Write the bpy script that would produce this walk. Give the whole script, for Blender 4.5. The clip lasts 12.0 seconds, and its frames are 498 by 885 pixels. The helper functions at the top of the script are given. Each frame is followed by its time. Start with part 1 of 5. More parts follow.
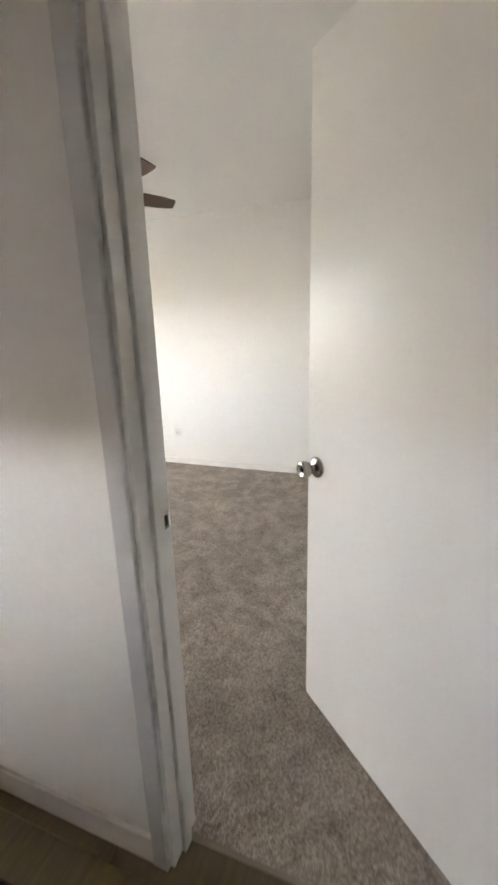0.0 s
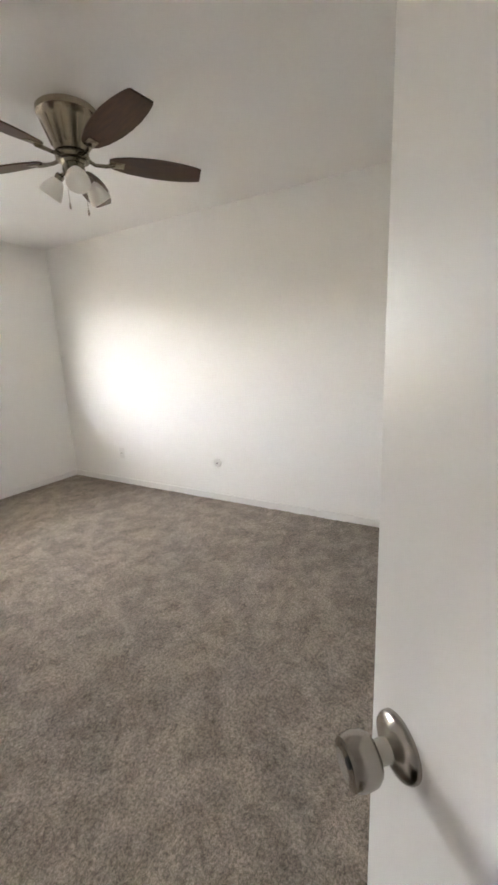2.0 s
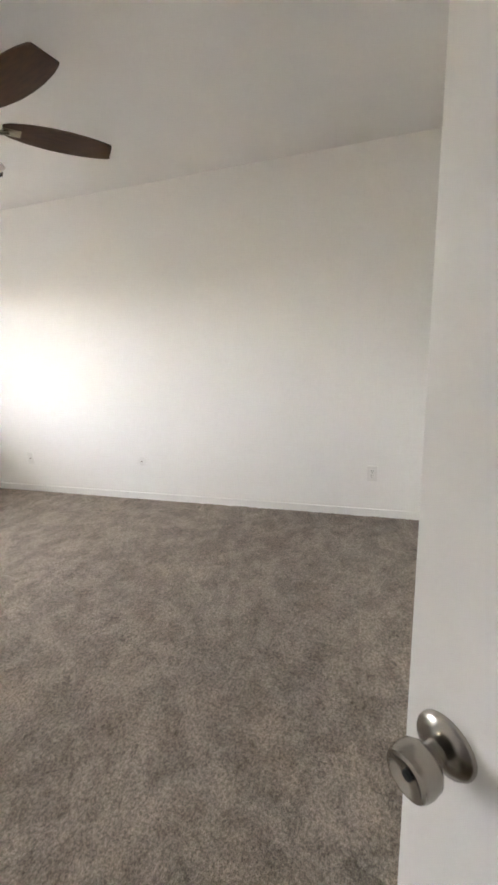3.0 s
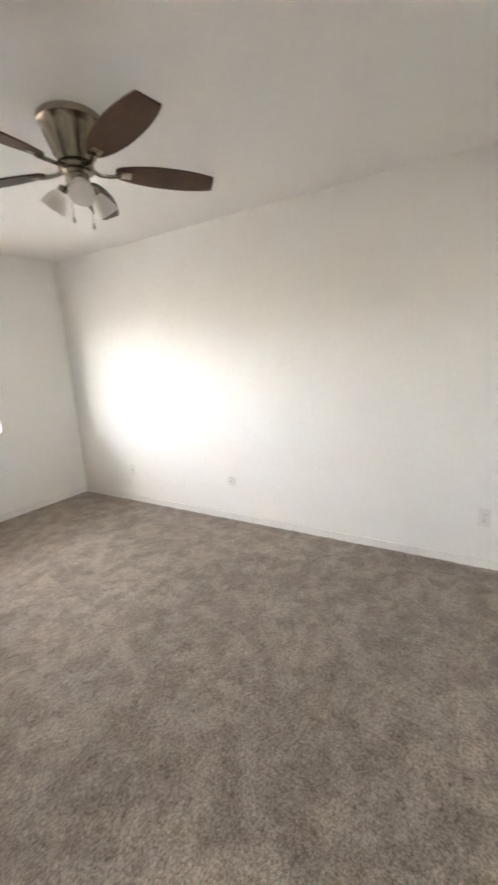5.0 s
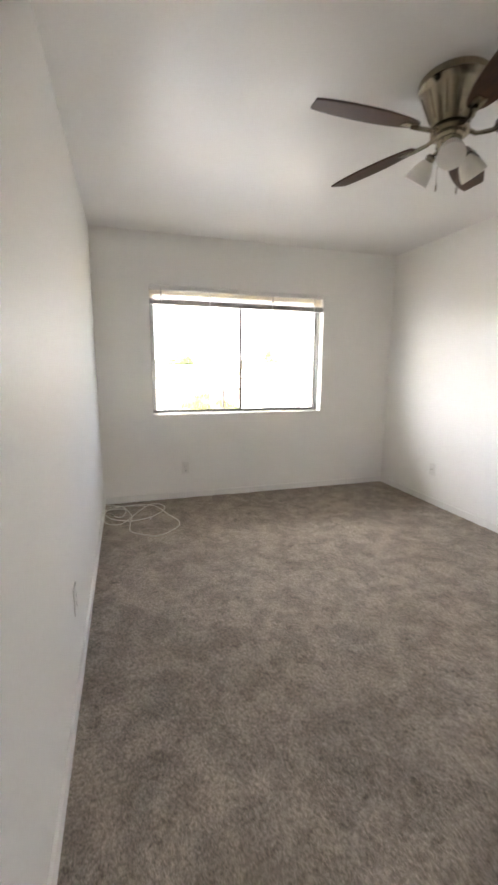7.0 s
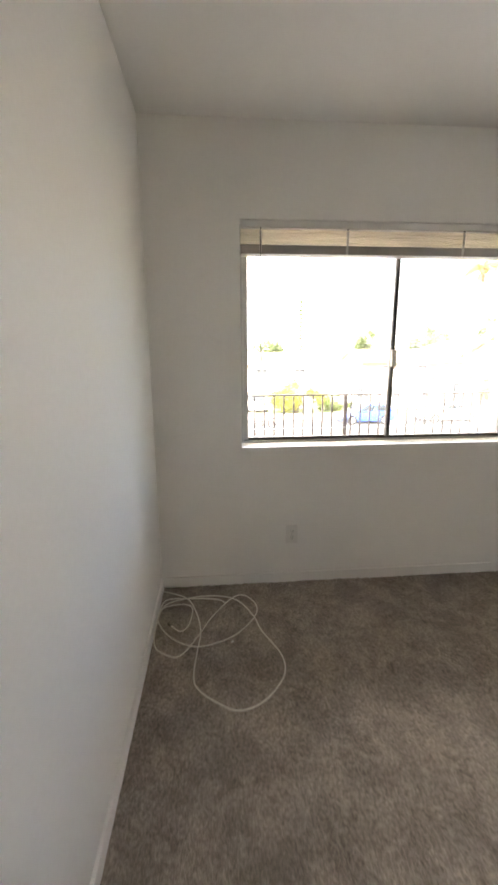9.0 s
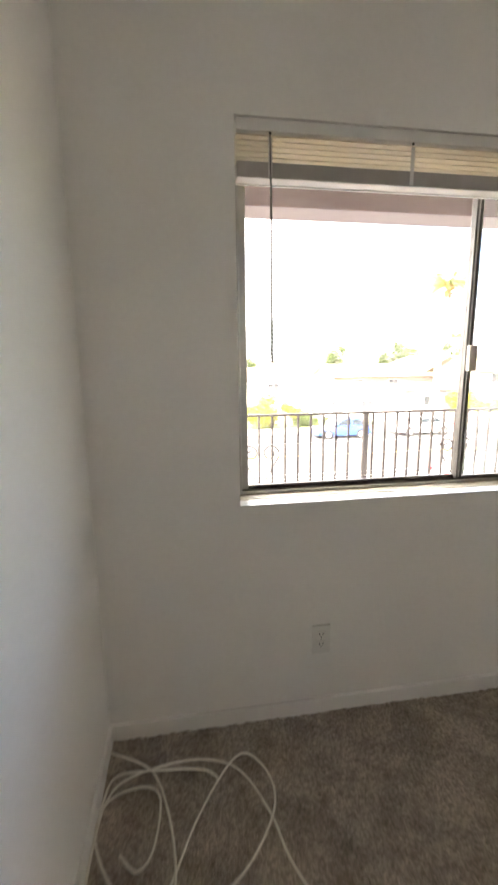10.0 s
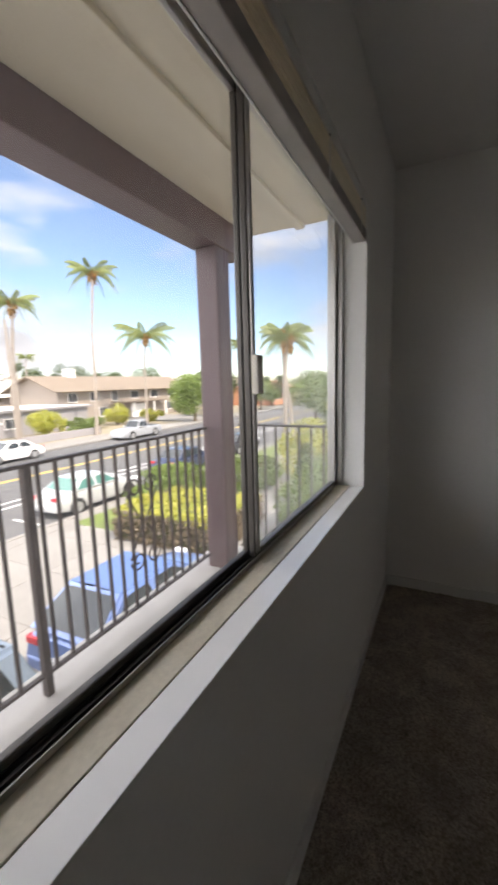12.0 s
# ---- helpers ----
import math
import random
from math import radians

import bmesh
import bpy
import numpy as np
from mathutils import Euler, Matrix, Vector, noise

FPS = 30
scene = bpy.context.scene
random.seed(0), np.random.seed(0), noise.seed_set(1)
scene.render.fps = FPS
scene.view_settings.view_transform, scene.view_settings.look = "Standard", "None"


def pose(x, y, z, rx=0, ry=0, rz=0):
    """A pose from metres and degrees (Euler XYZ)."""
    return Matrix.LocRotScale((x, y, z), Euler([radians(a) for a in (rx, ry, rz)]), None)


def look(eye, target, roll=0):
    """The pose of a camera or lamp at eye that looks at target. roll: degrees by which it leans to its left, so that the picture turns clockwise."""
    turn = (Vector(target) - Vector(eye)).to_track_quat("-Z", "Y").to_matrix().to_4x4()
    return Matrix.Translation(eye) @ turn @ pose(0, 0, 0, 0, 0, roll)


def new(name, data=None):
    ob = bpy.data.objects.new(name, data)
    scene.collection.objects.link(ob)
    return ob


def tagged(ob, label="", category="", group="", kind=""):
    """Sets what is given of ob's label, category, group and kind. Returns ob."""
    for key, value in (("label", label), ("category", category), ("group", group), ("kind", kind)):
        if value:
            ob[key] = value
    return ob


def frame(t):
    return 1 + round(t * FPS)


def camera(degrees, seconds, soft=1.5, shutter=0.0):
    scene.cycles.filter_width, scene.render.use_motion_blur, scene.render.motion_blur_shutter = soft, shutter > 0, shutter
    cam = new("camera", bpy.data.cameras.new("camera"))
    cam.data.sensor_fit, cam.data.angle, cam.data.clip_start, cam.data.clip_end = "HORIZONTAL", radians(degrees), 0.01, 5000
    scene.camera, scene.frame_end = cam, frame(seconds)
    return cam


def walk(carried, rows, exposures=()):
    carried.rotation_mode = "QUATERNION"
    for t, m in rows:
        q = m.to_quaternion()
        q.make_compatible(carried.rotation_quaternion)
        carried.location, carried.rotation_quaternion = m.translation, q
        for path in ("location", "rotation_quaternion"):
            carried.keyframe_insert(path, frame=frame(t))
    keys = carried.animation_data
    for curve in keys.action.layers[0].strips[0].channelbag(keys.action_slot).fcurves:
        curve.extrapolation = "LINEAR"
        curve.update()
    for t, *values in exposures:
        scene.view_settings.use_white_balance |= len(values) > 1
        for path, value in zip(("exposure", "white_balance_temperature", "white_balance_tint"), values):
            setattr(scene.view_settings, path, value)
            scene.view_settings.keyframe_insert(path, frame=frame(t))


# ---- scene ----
cam = camera(63.4, 12.0, soft=2.8, shutter=0.35)
PATH = [
    (0, (-0.724, -4.256, 1.336), (1.087, -3.577, 0.828), -1.6),
    (0.5, (-0.416, -4.223, 1.335), (1.313, -3.348, 0.842), -1.4),
    (1, (-0.152, -4.138, 1.323), (1.507, -3.12, 0.864), -1.5),
    (1.5, (0.028, -4.093, 1.339), (1.657, -3.033, 0.867), -2.1),
    (2, (0.119, -4.078, 1.338), (1.8, -3.09, 0.893), -2.4),
    (2.5, (0.096, -4.022, 1.348), (1.869, -3.23, 0.869), -3.3),
    (4.3, (0.221, -3.84, 1.432), (2.124, -3.488, 0.928), -1.7),
    (4.5, (0.229, -3.865, 1.457), (2.107, -3.375, 0.975), -2.2),
    (5, (0.26, -3.965, 1.404), (1.918, -2.926, 0.988), -3.2),
    (5.5, (0.252, -4.02, 1.36), (1.624, -2.611, 0.995), -2.6),
    (6, (0.268, -4.061, 1.318), (1.327, -2.402, 0.967), -0.6),
    (6.5, (0.217, -4.042, 1.297), (1.025, -2.25, 0.93), -0.0),
    (7, (0.233, -3.889, 1.277), (0.81, -2.009, 0.914), 0.4),
    (7.5, (0.284, -3.536, 1.287), (0.671, -1.607, 0.928), 0.3),
    (9.5, (0.342, -1.731, 1.35), (0.494, 0.215, 0.915), -0.4),
    (10, (0.319, -1.29, 1.285), (0.609, 0.657, 0.932), -0.7),
    (10.5, (0.342, -0.933, 1.288), (0.9, 0.962, 0.976), -0.9),
    (11, (0.382, -0.669, 1.293), (1.371, 1.046, 1.007), -0.9),
    (11.5, (0.43, -0.446, 1.3), (1.88, 0.903, 1.024), -1.5),
    (12, (0.464, -0.319, 1.3), (2.236, 0.562, 1.006), -1.6),
]
EXPOSURES = [(0, 5.65, 6850, 13), (0.5, 5.45, 6850, 13), (1.0, 5.3, 6850, 13), (2.5, 5.3, 6850, 14), (4.5, 5.55, 6850, 14), (5.0, 5.55, 6850, 14), (5.5, 5.4, 6850, 14), (6.5, 5.25, 6850, 14), (7.5, 5.0, 6850, 14),
             (9.5, 4.5, 7300, 14), (10.5, 4.4, 7300, 14), (11.0, 3.1, 7000, 14), (11.5, 2.15, 6750, 15), (12.0, 2.25, 6750, 15)]
walk(cam, [(t, look(e, a, r)) for t, e, a, r in PATH], EXPOSURES)

# ---- sky and sun ----
SUN_EL, SUN_AZ = radians(48), radians(205)   # the sun stands behind the house
world = bpy.data.worlds.new("world")
scene.world = world
scene.cycles.max_bounces, scene.cycles.diffuse_bounces, scene.cycles.transparent_max_bounces = 14, 9, 16
world.use_nodes = True
wn, wl = world.node_tree.nodes, world.node_tree.links
bg = wn["Background"]
sky = wn.new("ShaderNodeTexSky")
sky.sky_type, sky.sun_disc = "NISHITA", False
sky.sun_elevation, sky.sun_rotation = SUN_EL, SUN_AZ
sky.air_density, sky.dust_density, sky.ozone_density = 0.9, 0.25, 3.0
wco = wn.new("ShaderNodeTexCoord")
wmap = wn.new("ShaderNodeMapping")
wmap.inputs["Scale"].default_value = (1.0, 1.0, 3.2)
wl.new(wco.outputs["Generated"], wmap.inputs["Vector"])
wno = wn.new("ShaderNodeTexNoise")
wno.inputs["Scale"].default_value, wno.inputs["Detail"].default_value, wno.inputs["Roughness"].default_value = 2.1, 8, 0.55
wl.new(wmap.outputs["Vector"], wno.inputs["Vector"])
wra = wn.new("ShaderNodeValToRGB")
wra.color_ramp.elements[0].color = (0.06, 0.06, 0.06, 1)     # thin haze between the clouds
wra.color_ramp.elements[0].position, wra.color_ramp.elements[1].position = 0.35, 0.52
wmix = wn.new("ShaderNodeMix")
wmix.data_type = "RGBA"
wcov = wn.new("ShaderNodeMapRange")      # the cloud breaks up in the east
wcov.inputs["From Min"].default_value, wcov.inputs["From Max"].default_value = 0.58, 0.90
wcov.inputs["To Min"].default_value, wcov.inputs["To Max"].default_value = 0.0, 0.17
wse = wn.new("ShaderNodeSeparateXYZ")
wl.new(wco.outputs["Generated"], wse.inputs["Vector"])
wl.new(wse.outputs["X"], wcov.inputs["Value"])
wsub = wn.new("ShaderNodeMath")
wsub.operation = "SUBTRACT"
wl.new(wno.outputs["Fac"], wsub.inputs[0])
wl.new(wcov.outputs["Result"], wsub.inputs[1])
wl.new(wsub.outputs["Value"], wra.inputs["Fac"])
wl.new(wra.outputs["Color"], wmix.inputs["Factor"])
wdim = wn.new("ShaderNodeVectorMath")     # blue dimmed so that it clips less and the clouds light the room
wdim.operation = "SCALE"
wdim.inputs["Scale"].default_value = 0.47
wl.new(sky.outputs["Color"], wdim.inputs[0])
wl.new(wdim.outputs["Vector"], wmix.inputs["A"])
wn2 = wn.new("ShaderNodeTexNoise")       # grey undersides and bright tops of the clouds
wn2.inputs["Scale"].default_value, wn2.inputs["Detail"].default_value = 3.4, 6
wl.new(wmap.outputs["Vector"], wn2.inputs["Vector"])
wr2 = wn.new("ShaderNodeValToRGB")
wr2.color_ramp.elements[0].position, wr2.color_ramp.elements[1].position = 0.36, 0.62
wr2.color_ramp.elements[0].color, wr2.color_ramp.elements[1].color = (8.2, 8.5, 9.2, 1), (14.5, 14.5, 14.8, 1)
wl.new(wn2.outputs["Fac"], wr2.inputs["Fac"])
# cloud dimmed towards the viewed east, kept brighter out of view to light the room
wra2 = wn.new("ShaderNodeMapRange")
wra2.inputs["From Min"].default_value, wra2.inputs["From Max"].default_value = -0.05, 0.48
wra2.inputs["To Min"].default_value, wra2.inputs["To Max"].default_value = 0.82, 0.155
wl.new(wse.outputs["X"], wra2.inputs["Value"])
wsc = wn.new("ShaderNodeVectorMath")
wsc.operation = "SCALE"
wl.new(wr2.outputs["Color"], wsc.inputs[0])
wl.new(wra2.outputs["Result"], wsc.inputs["Scale"])
wl.new(wsc.outputs["Vector"], wmix.inputs["B"])
wl.new(wmix.outputs["Result"], bg.inputs["Color"])
bg.inputs["Strength"].default_value = 0.12
sun = new("sun", bpy.data.lights.new("sun", "SUN"))
sun.data.energy, sun.data.angle, sun.data.color = 1.8, radians(1.5), (1.0, 0.90, 0.76)
_d = Vector((math.sin(SUN_AZ) * math.cos(SUN_EL), math.cos(SUN_AZ) * math.cos(SUN_EL), math.sin(SUN_EL)))
sun.matrix_world = look(_d * 60, (0, 0, 0))


# ---- materials ----
def material(name, color, rough=0.5, metal=0.0, var=0.0, scale=8.0, fine=0.0, fine_scale=120.0, bump=0.0, bump_scale=200.0,
             color2=None, distort=0.0, stretch=(1, 1, 1), random_tint=0.0, rough_var=0.0, spec=0.5, sheen=0.0, coat=0.0):
    """A surface with broad variation towards color2, fine grain and relief, all at real size."""
    m = bpy.data.materials.new(name)
    m.use_nodes = True
    n, l = m.node_tree.nodes, m.node_tree.links
    b = n["Principled BSDF"]
    b.inputs["Roughness"].default_value, b.inputs["Metallic"].default_value = rough, metal
    b.inputs["Specular IOR Level"].default_value = spec
    b.inputs["Sheen Weight"].default_value = sheen
    b.inputs["Coat Weight"].default_value = coat
    co = n.new("ShaderNodeTexCoord")
    mp = n.new("ShaderNodeMapping")
    mp.inputs["Scale"].default_value = stretch
    l.new(co.outputs["Object"], mp.inputs["Vector"])

    def noise_at(s, detail, d=0.0):
        t = n.new("ShaderNodeTexNoise")
        t.inputs["Scale"].default_value, t.inputs["Detail"].default_value, t.inputs["Distortion"].default_value = s, detail, d
        l.new(mp.outputs["Vector"], t.inputs["Vector"])
        return t

    def mixed(fac, a, c2, kind="MIX"):
        x = n.new("ShaderNodeMix")
        x.data_type, x.blend_type = "RGBA", kind
        if isinstance(fac, float):
            x.inputs["Factor"].default_value = fac
        else:
            l.new(fac, x.inputs["Factor"])
        for key, v in (("A", a), ("B", c2)):
            if isinstance(v, tuple):
                x.inputs[key].default_value = (*v, 1)
            else:
                l.new(v, x.inputs[key])
        return x.outputs["Result"]

    col = color
    if var:
        t = noise_at(scale, 7, distort)
        t.inputs["Roughness"].default_value = 0.62
        r = n.new("ShaderNodeMapRange")
        r.inputs["From Min"].default_value, r.inputs["From Max"].default_value = 0.35, 0.65
        r.inputs["To Max"].default_value = var
        l.new(t.outputs["Fac"], r.inputs["Value"])
        col = mixed(r.outputs["Result"], col, color2 or tuple(c * 0.6 for c in color))
        if rough_var:
            q = n.new("ShaderNodeMapRange")
            q.inputs["From Min"].default_value, q.inputs["From Max"].default_value = 0.3, 0.7
            q.inputs["To Min"].default_value, q.inputs["To Max"].default_value = rough - rough_var, rough + rough_var
            l.new(t.outputs["Fac"], q.inputs["Value"])
            l.new(q.outputs["Result"], b.inputs["Roughness"])
    if fine:
        t = noise_at(fine_scale, 3)
        r = n.new("ShaderNodeMapRange")
        r.inputs["From Min"].default_value, r.inputs["From Max"].default_value = 0.3, 0.7
        r.inputs["To Min"].default_value, r.inputs["To Max"].default_value = 1 - fine, 1 + fine
        l.new(t.outputs["Fac"], r.inputs["Value"])
        col = mixed(1.0, col, r.outputs["Result"], "MULTIPLY")
    if random_tint:
        o = n.new("ShaderNodeObjectInfo")
        r = n.new("ShaderNodeMapRange")
        r.inputs["To Min"].default_value, r.inputs["To Max"].default_value = 1 - random_tint, 1 + random_tint
        l.new(o.outputs["Random"], r.inputs["Value"])
        col = mixed(1.0, col, r.outputs["Result"], "MULTIPLY")
    if isinstance(col, tuple):
        b.inputs["Base Color"].default_value = (*col, 1)
    else:
        l.new(col, b.inputs["Base Color"])
    if bump:
        t = noise_at(bump_scale, 3)
        u = n.new("ShaderNodeBump")
        u.inputs["Strength"].default_value, u.inputs["Distance"].default_value = bump, 0.004
        l.new(t.outputs["Fac"], u.inputs["Height"])
        l.new(u.outputs["Normal"], b.inputs["Normal"])
    return m


def glass(name, tint=(1, 1, 1), dust=0.0, streaks=(6.0, 6.0, 1.2)):
    """Thin window glass: clear, with a mirror-like sheen that grows at grazing angles and a film of dust that scatters daylight."""
    m = bpy.data.materials.new(name)
    m.use_nodes = True
    n, l = m.node_tree.nodes, m.node_tree.links
    n.remove(n["Principled BSDF"])
    t = n.new("ShaderNodeBsdfTransparent")
    t.inputs["Color"].default_value = (*tint, 1)
    g = n.new("ShaderNodeBsdfGlossy")
    g.inputs["Roughness"].default_value = 0.02
    w = n.new("ShaderNodeLayerWeight")
    w.inputs["Blend"].default_value = 0.5
    p = n.new("ShaderNodeMath")
    p.operation = "POWER"
    p.inputs[1].default_value = 5.0
    l.new(w.outputs["Facing"], p.inputs[0])
    f = n.new("ShaderNodeMapRange")
    f.inputs["To Min"].default_value, f.inputs["To Max"].default_value = 0.022, 0.6
    l.new(p.outputs["Value"], f.inputs["Value"])
    x = n.new("ShaderNodeMixShader")
    l.new(f.outputs["Result"], x.inputs["Fac"])
    l.new(t.outputs["BSDF"], x.inputs[1])
    l.new(g.outputs["BSDF"], x.inputs[2])
    co = n.new("ShaderNodeTexCoord")
    mp = n.new("ShaderNodeMapping")
    mp.inputs["Scale"].default_value = streaks
    l.new(co.outputs["Object"], mp.inputs["Vector"])
    no = n.new("ShaderNodeTexNoise")
    no.inputs["Scale"].default_value, no.inputs["Detail"].default_value = 1.0, 5
    l.new(mp.outputs["Vector"], no.inputs["Vector"])
    r = n.new("ShaderNodeMapRange")
    r.inputs["From Min"].default_value, r.inputs["From Max"].default_value = 0.3, 0.7
    r.inputs["To Min"].default_value, r.inputs["To Max"].default_value = dust * 0.6, dust * 1.4
    l.new(no.outputs["Fac"], r.inputs["Value"])
    d = n.new("ShaderNodeBsdfTranslucent")
    d.inputs["Color"].default_value = (0.85, 0.85, 0.83, 1)
    y = n.new("ShaderNodeMixShader")
    l.new(r.outputs["Result"], y.inputs["Fac"])
    l.new(x.outputs["Shader"], y.inputs[1])
    l.new(d.outputs["BSDF"], y.inputs[2])
    l.new(y.outputs["Shader"], n["Material Output"].inputs["Surface"])
    return m


def leaf(name, color, color2, scale=2.2, tint=0.2):
    """Foliage: part of the light goes through the leaf."""
    m = material(name, color, 0.5, var=0.7, scale=scale, color2=color2, random_tint=tint)
    n, l = m.node_tree.nodes, m.node_tree.links
    b = n["Principled BSDF"]
    t = n.new("ShaderNodeBsdfTranslucent")
    l.new(b.inputs["Base Color"].links[0].from_socket, t.inputs["Color"])
    x = n.new("ShaderNodeMixShader")
    x.inputs["Fac"].default_value = 0.42
    l.new(b.outputs["BSDF"], x.inputs[1])
    l.new(t.outputs["BSDF"], x.inputs[2])
    l.new(x.outputs["Shader"], n["Material Output"].inputs["Surface"])
    return m


def carpet(name):
    """Cut pile: broad traffic shading, brushed and pressed patches of nap, then single tufts."""
    m = bpy.data.materials.new(name)
    m.use_nodes = True
    n, l = m.node_tree.nodes, m.node_tree.links
    b = n["Principled BSDF"]
    b.inputs["Roughness"].default_value, b.inputs["Specular IOR Level"].default_value = 0.95, 0.04
    b.inputs["Sheen Weight"].default_value, b.inputs["Sheen Roughness"].default_value = 0.12, 0.5
    co = n.new("ShaderNodeTexCoord")

    def layer(scale, detail, rough, lo, hi, a, c, distort=0.0):
        t = n.new("ShaderNodeTexNoise")
        t.inputs["Scale"].default_value, t.inputs["Detail"].default_value = scale, detail
        t.inputs["Roughness"].default_value, t.inputs["Distortion"].default_value = rough, distort
        l.new(co.outputs["Object"], t.inputs["Vector"])
        r = n.new("ShaderNodeMapRange")
        r.interpolation_type = "SMOOTHSTEP"
        for key, v in (("From Min", lo), ("From Max", hi), ("To Min", a), ("To Max", c)):
            r.inputs[key].default_value = v
        l.new(t.outputs["Fac"], r.inputs["Value"])
        return t, r.outputs["Result"]

    def times(a, c):
        x = n.new("ShaderNodeMath")
        x.operation = "MULTIPLY"
        l.new(a, x.inputs[0])
        l.new(c, x.inputs[1])
        return x.outputs["Value"]

    _, broad = layer(1.3, 2, 0.5, 0.3, 0.7, 0.90, 1.08)
    _, nap = layer(7.0, 7, 0.70, 0.40, 0.60, 0.78, 1.08, 0.4)
    _, scuff = layer(13.0, 6, 0.68, 0.34, 0.44, 0.70, 1.0, 0.9)
    _, tuft = layer(95.0, 3, 0.7, 0.32, 0.68, 0.66, 1.30)
    ft, fleck = layer(260.0, 2, 0.6, 0.3, 0.7, 0.72, 1.26)
    tone = times(times(times(broad, nap), scuff), times(tuft, fleck))
    x = n.new("ShaderNodeMix")
    x.data_type, x.blend_type = "RGBA", "MULTIPLY"
    x.inputs["Factor"].default_value = 1.0
    x.inputs["A"].default_value = (0.400, 0.340, 0.284, 1)
    l.new(tone, x.inputs["B"])
    l.new(x.outputs["Result"], b.inputs["Base Color"])
    u = n.new("ShaderNodeBump")
    u.inputs["Strength"].default_value, u.inputs["Distance"].default_value = 0.8, 0.006
    l.new(times(tuft, fleck), u.inputs["Height"])
    l.new(u.outputs["Normal"], b.inputs["Normal"])
    return m


M = {}
M["wall"] = material("wall_paint", (0.86, 0.85, 0.825), 0.55, var=0.3, scale=1.3, color2=(0.825, 0.815, 0.785), bump=0.06, bump_scale=90, fine=0.012, fine_scale=60, rough_var=0.04, spec=0.07)
M["ceiling"] = material("ceiling_paint", (0.79, 0.78, 0.76), 0.36, var=0.25, scale=1.1, color2=(0.75, 0.74, 0.72), bump=0.06, bump_scale=110, fine=0.012)
M["trim"] = material("trim_gloss_paint", (0.82, 0.81, 0.79), 0.40, var=0.3, scale=3, color2=(0.78, 0.77, 0.745), bump=0.01, bump_scale=60, spec=0.3)
M["stool_gloss"] = material("sill_gloss_paint", (0.86, 0.86, 0.85), 0.20, var=0.3, scale=6, color2=(0.80, 0.795, 0.78), bump=0.02, bump_scale=40, spec=0.9)
# white trim greyed in its colour for the shade on the hall side
M["casing_shaded"] = material("casing_paint_shaded", (0.64, 0.64, 0.635), 0.4, var=0.3, scale=4, color2=(0.60, 0.60, 0.595), bump=0.015, bump_scale=60)
M["door"] = material("door_gloss_paint", (0.85, 0.84, 0.82), 0.34, var=0.3, scale=2, color2=(0.82, 0.81, 0.785), bump=0.04, bump_scale=40, rough_var=0.04)
M["carpet"] = carpet("carpet_pile")
M["strip"] = material("tan_metal_strip", (0.30, 0.25, 0.19), 0.45, 0.2, var=0.5, scale=20, color2=(0.22, 0.18, 0.13))
M["wand"] = material("smoky_plastic", (0.26, 0.25, 0.235), 0.25, var=0.3, scale=20)
M["plank"] = material("floor_plank", (0.155, 0.115, 0.062), 0.38, var=0.6, scale=6, color2=(0.09, 0.065, 0.034), stretch=(1, 9, 1), random_tint=0.25, fine=0.1, bump=0.1)
M["subfloor"] = material("subfloor", (0.05, 0.035, 0.02), 0.8, var=0.3)
M["metal"] = material("satin_nickel", (0.42, 0.39, 0.35), 0.26, 1.0, var=0.3, scale=30, color2=(0.34, 0.31, 0.27), bump=0.05, bump_scale=300)
M["brass_nickel"] = material("brushed_nickel_warm", (0.33, 0.285, 0.22), 0.24, 1.0, var=0.4, scale=20, color2=(0.22, 0.185, 0.14), stretch=(6, 6, 1), bump=0.05)
M["walnut"] = material("dark_walnut_blade", (0.074, 0.034, 0.015), 0.48, var=0.7, scale=9, color2=(0.032, 0.015, 0.008), stretch=(1, 7, 1), fine=0.1, bump=0.05, spec=0.22)
M["shade"] = material("frosted_glass", (0.90, 0.88, 0.83), 0.45, var=0.2, scale=20, color2=(0.85, 0.83, 0.77))
M["plastic"] = material("white_plastic", (0.78, 0.77, 0.74), 0.35, var=0.2, scale=20, color2=(0.72, 0.71, 0.68))
M["slot"] = material("dark_slot", (0.02, 0.02, 0.02), 0.6, var=0.1)
M["cable"] = material("cable_jacket", (0.83, 0.80, 0.73), 0.45, var=0.4, scale=30, color2=(0.72, 0.69, 0.61))
M["blind"] = material("vinyl_blind", (0.78, 0.74, 0.64), 0.45, var=0.3, scale=6, color2=(0.70, 0.66, 0.56))
M["slat"] = leaf("vinyl_slat", (0.86, 0.81, 0.70), (0.82, 0.77, 0.66), 6, 0.05)
M["rail_grey"] = material("taupe_bottom_rail", (0.46, 0.425, 0.39), 0.45, var=0.3, scale=8)
M["bronze"] = material("bronze_aluminium", (0.085, 0.078, 0.070), 0.4, 0.5, var=0.4, scale=14, color2=(0.14, 0.13, 0.12))
M["alu"] = material("mill_aluminium", (0.46, 0.45, 0.43), 0.36, 0.9, var=0.4, scale=16, color2=(0.33, 0.32, 0.30))
M["stool"] = material("cream_sill_board", (0.62, 0.57, 0.45), 0.5, var=0.6, scale=9, color2=(0.47, 0.42, 0.32), fine=0.06, bump=0.1)
M["mirror"] = material("mirror_silver", (0.86, 0.90, 0.87), 0.01, 1.0)
M["glass"] = glass("window_glass", (0.985, 0.99, 0.988), 0.012)
M["glass_dusty"] = glass("window_glass_dusty", (0.95, 0.965, 0.965), 0.06)
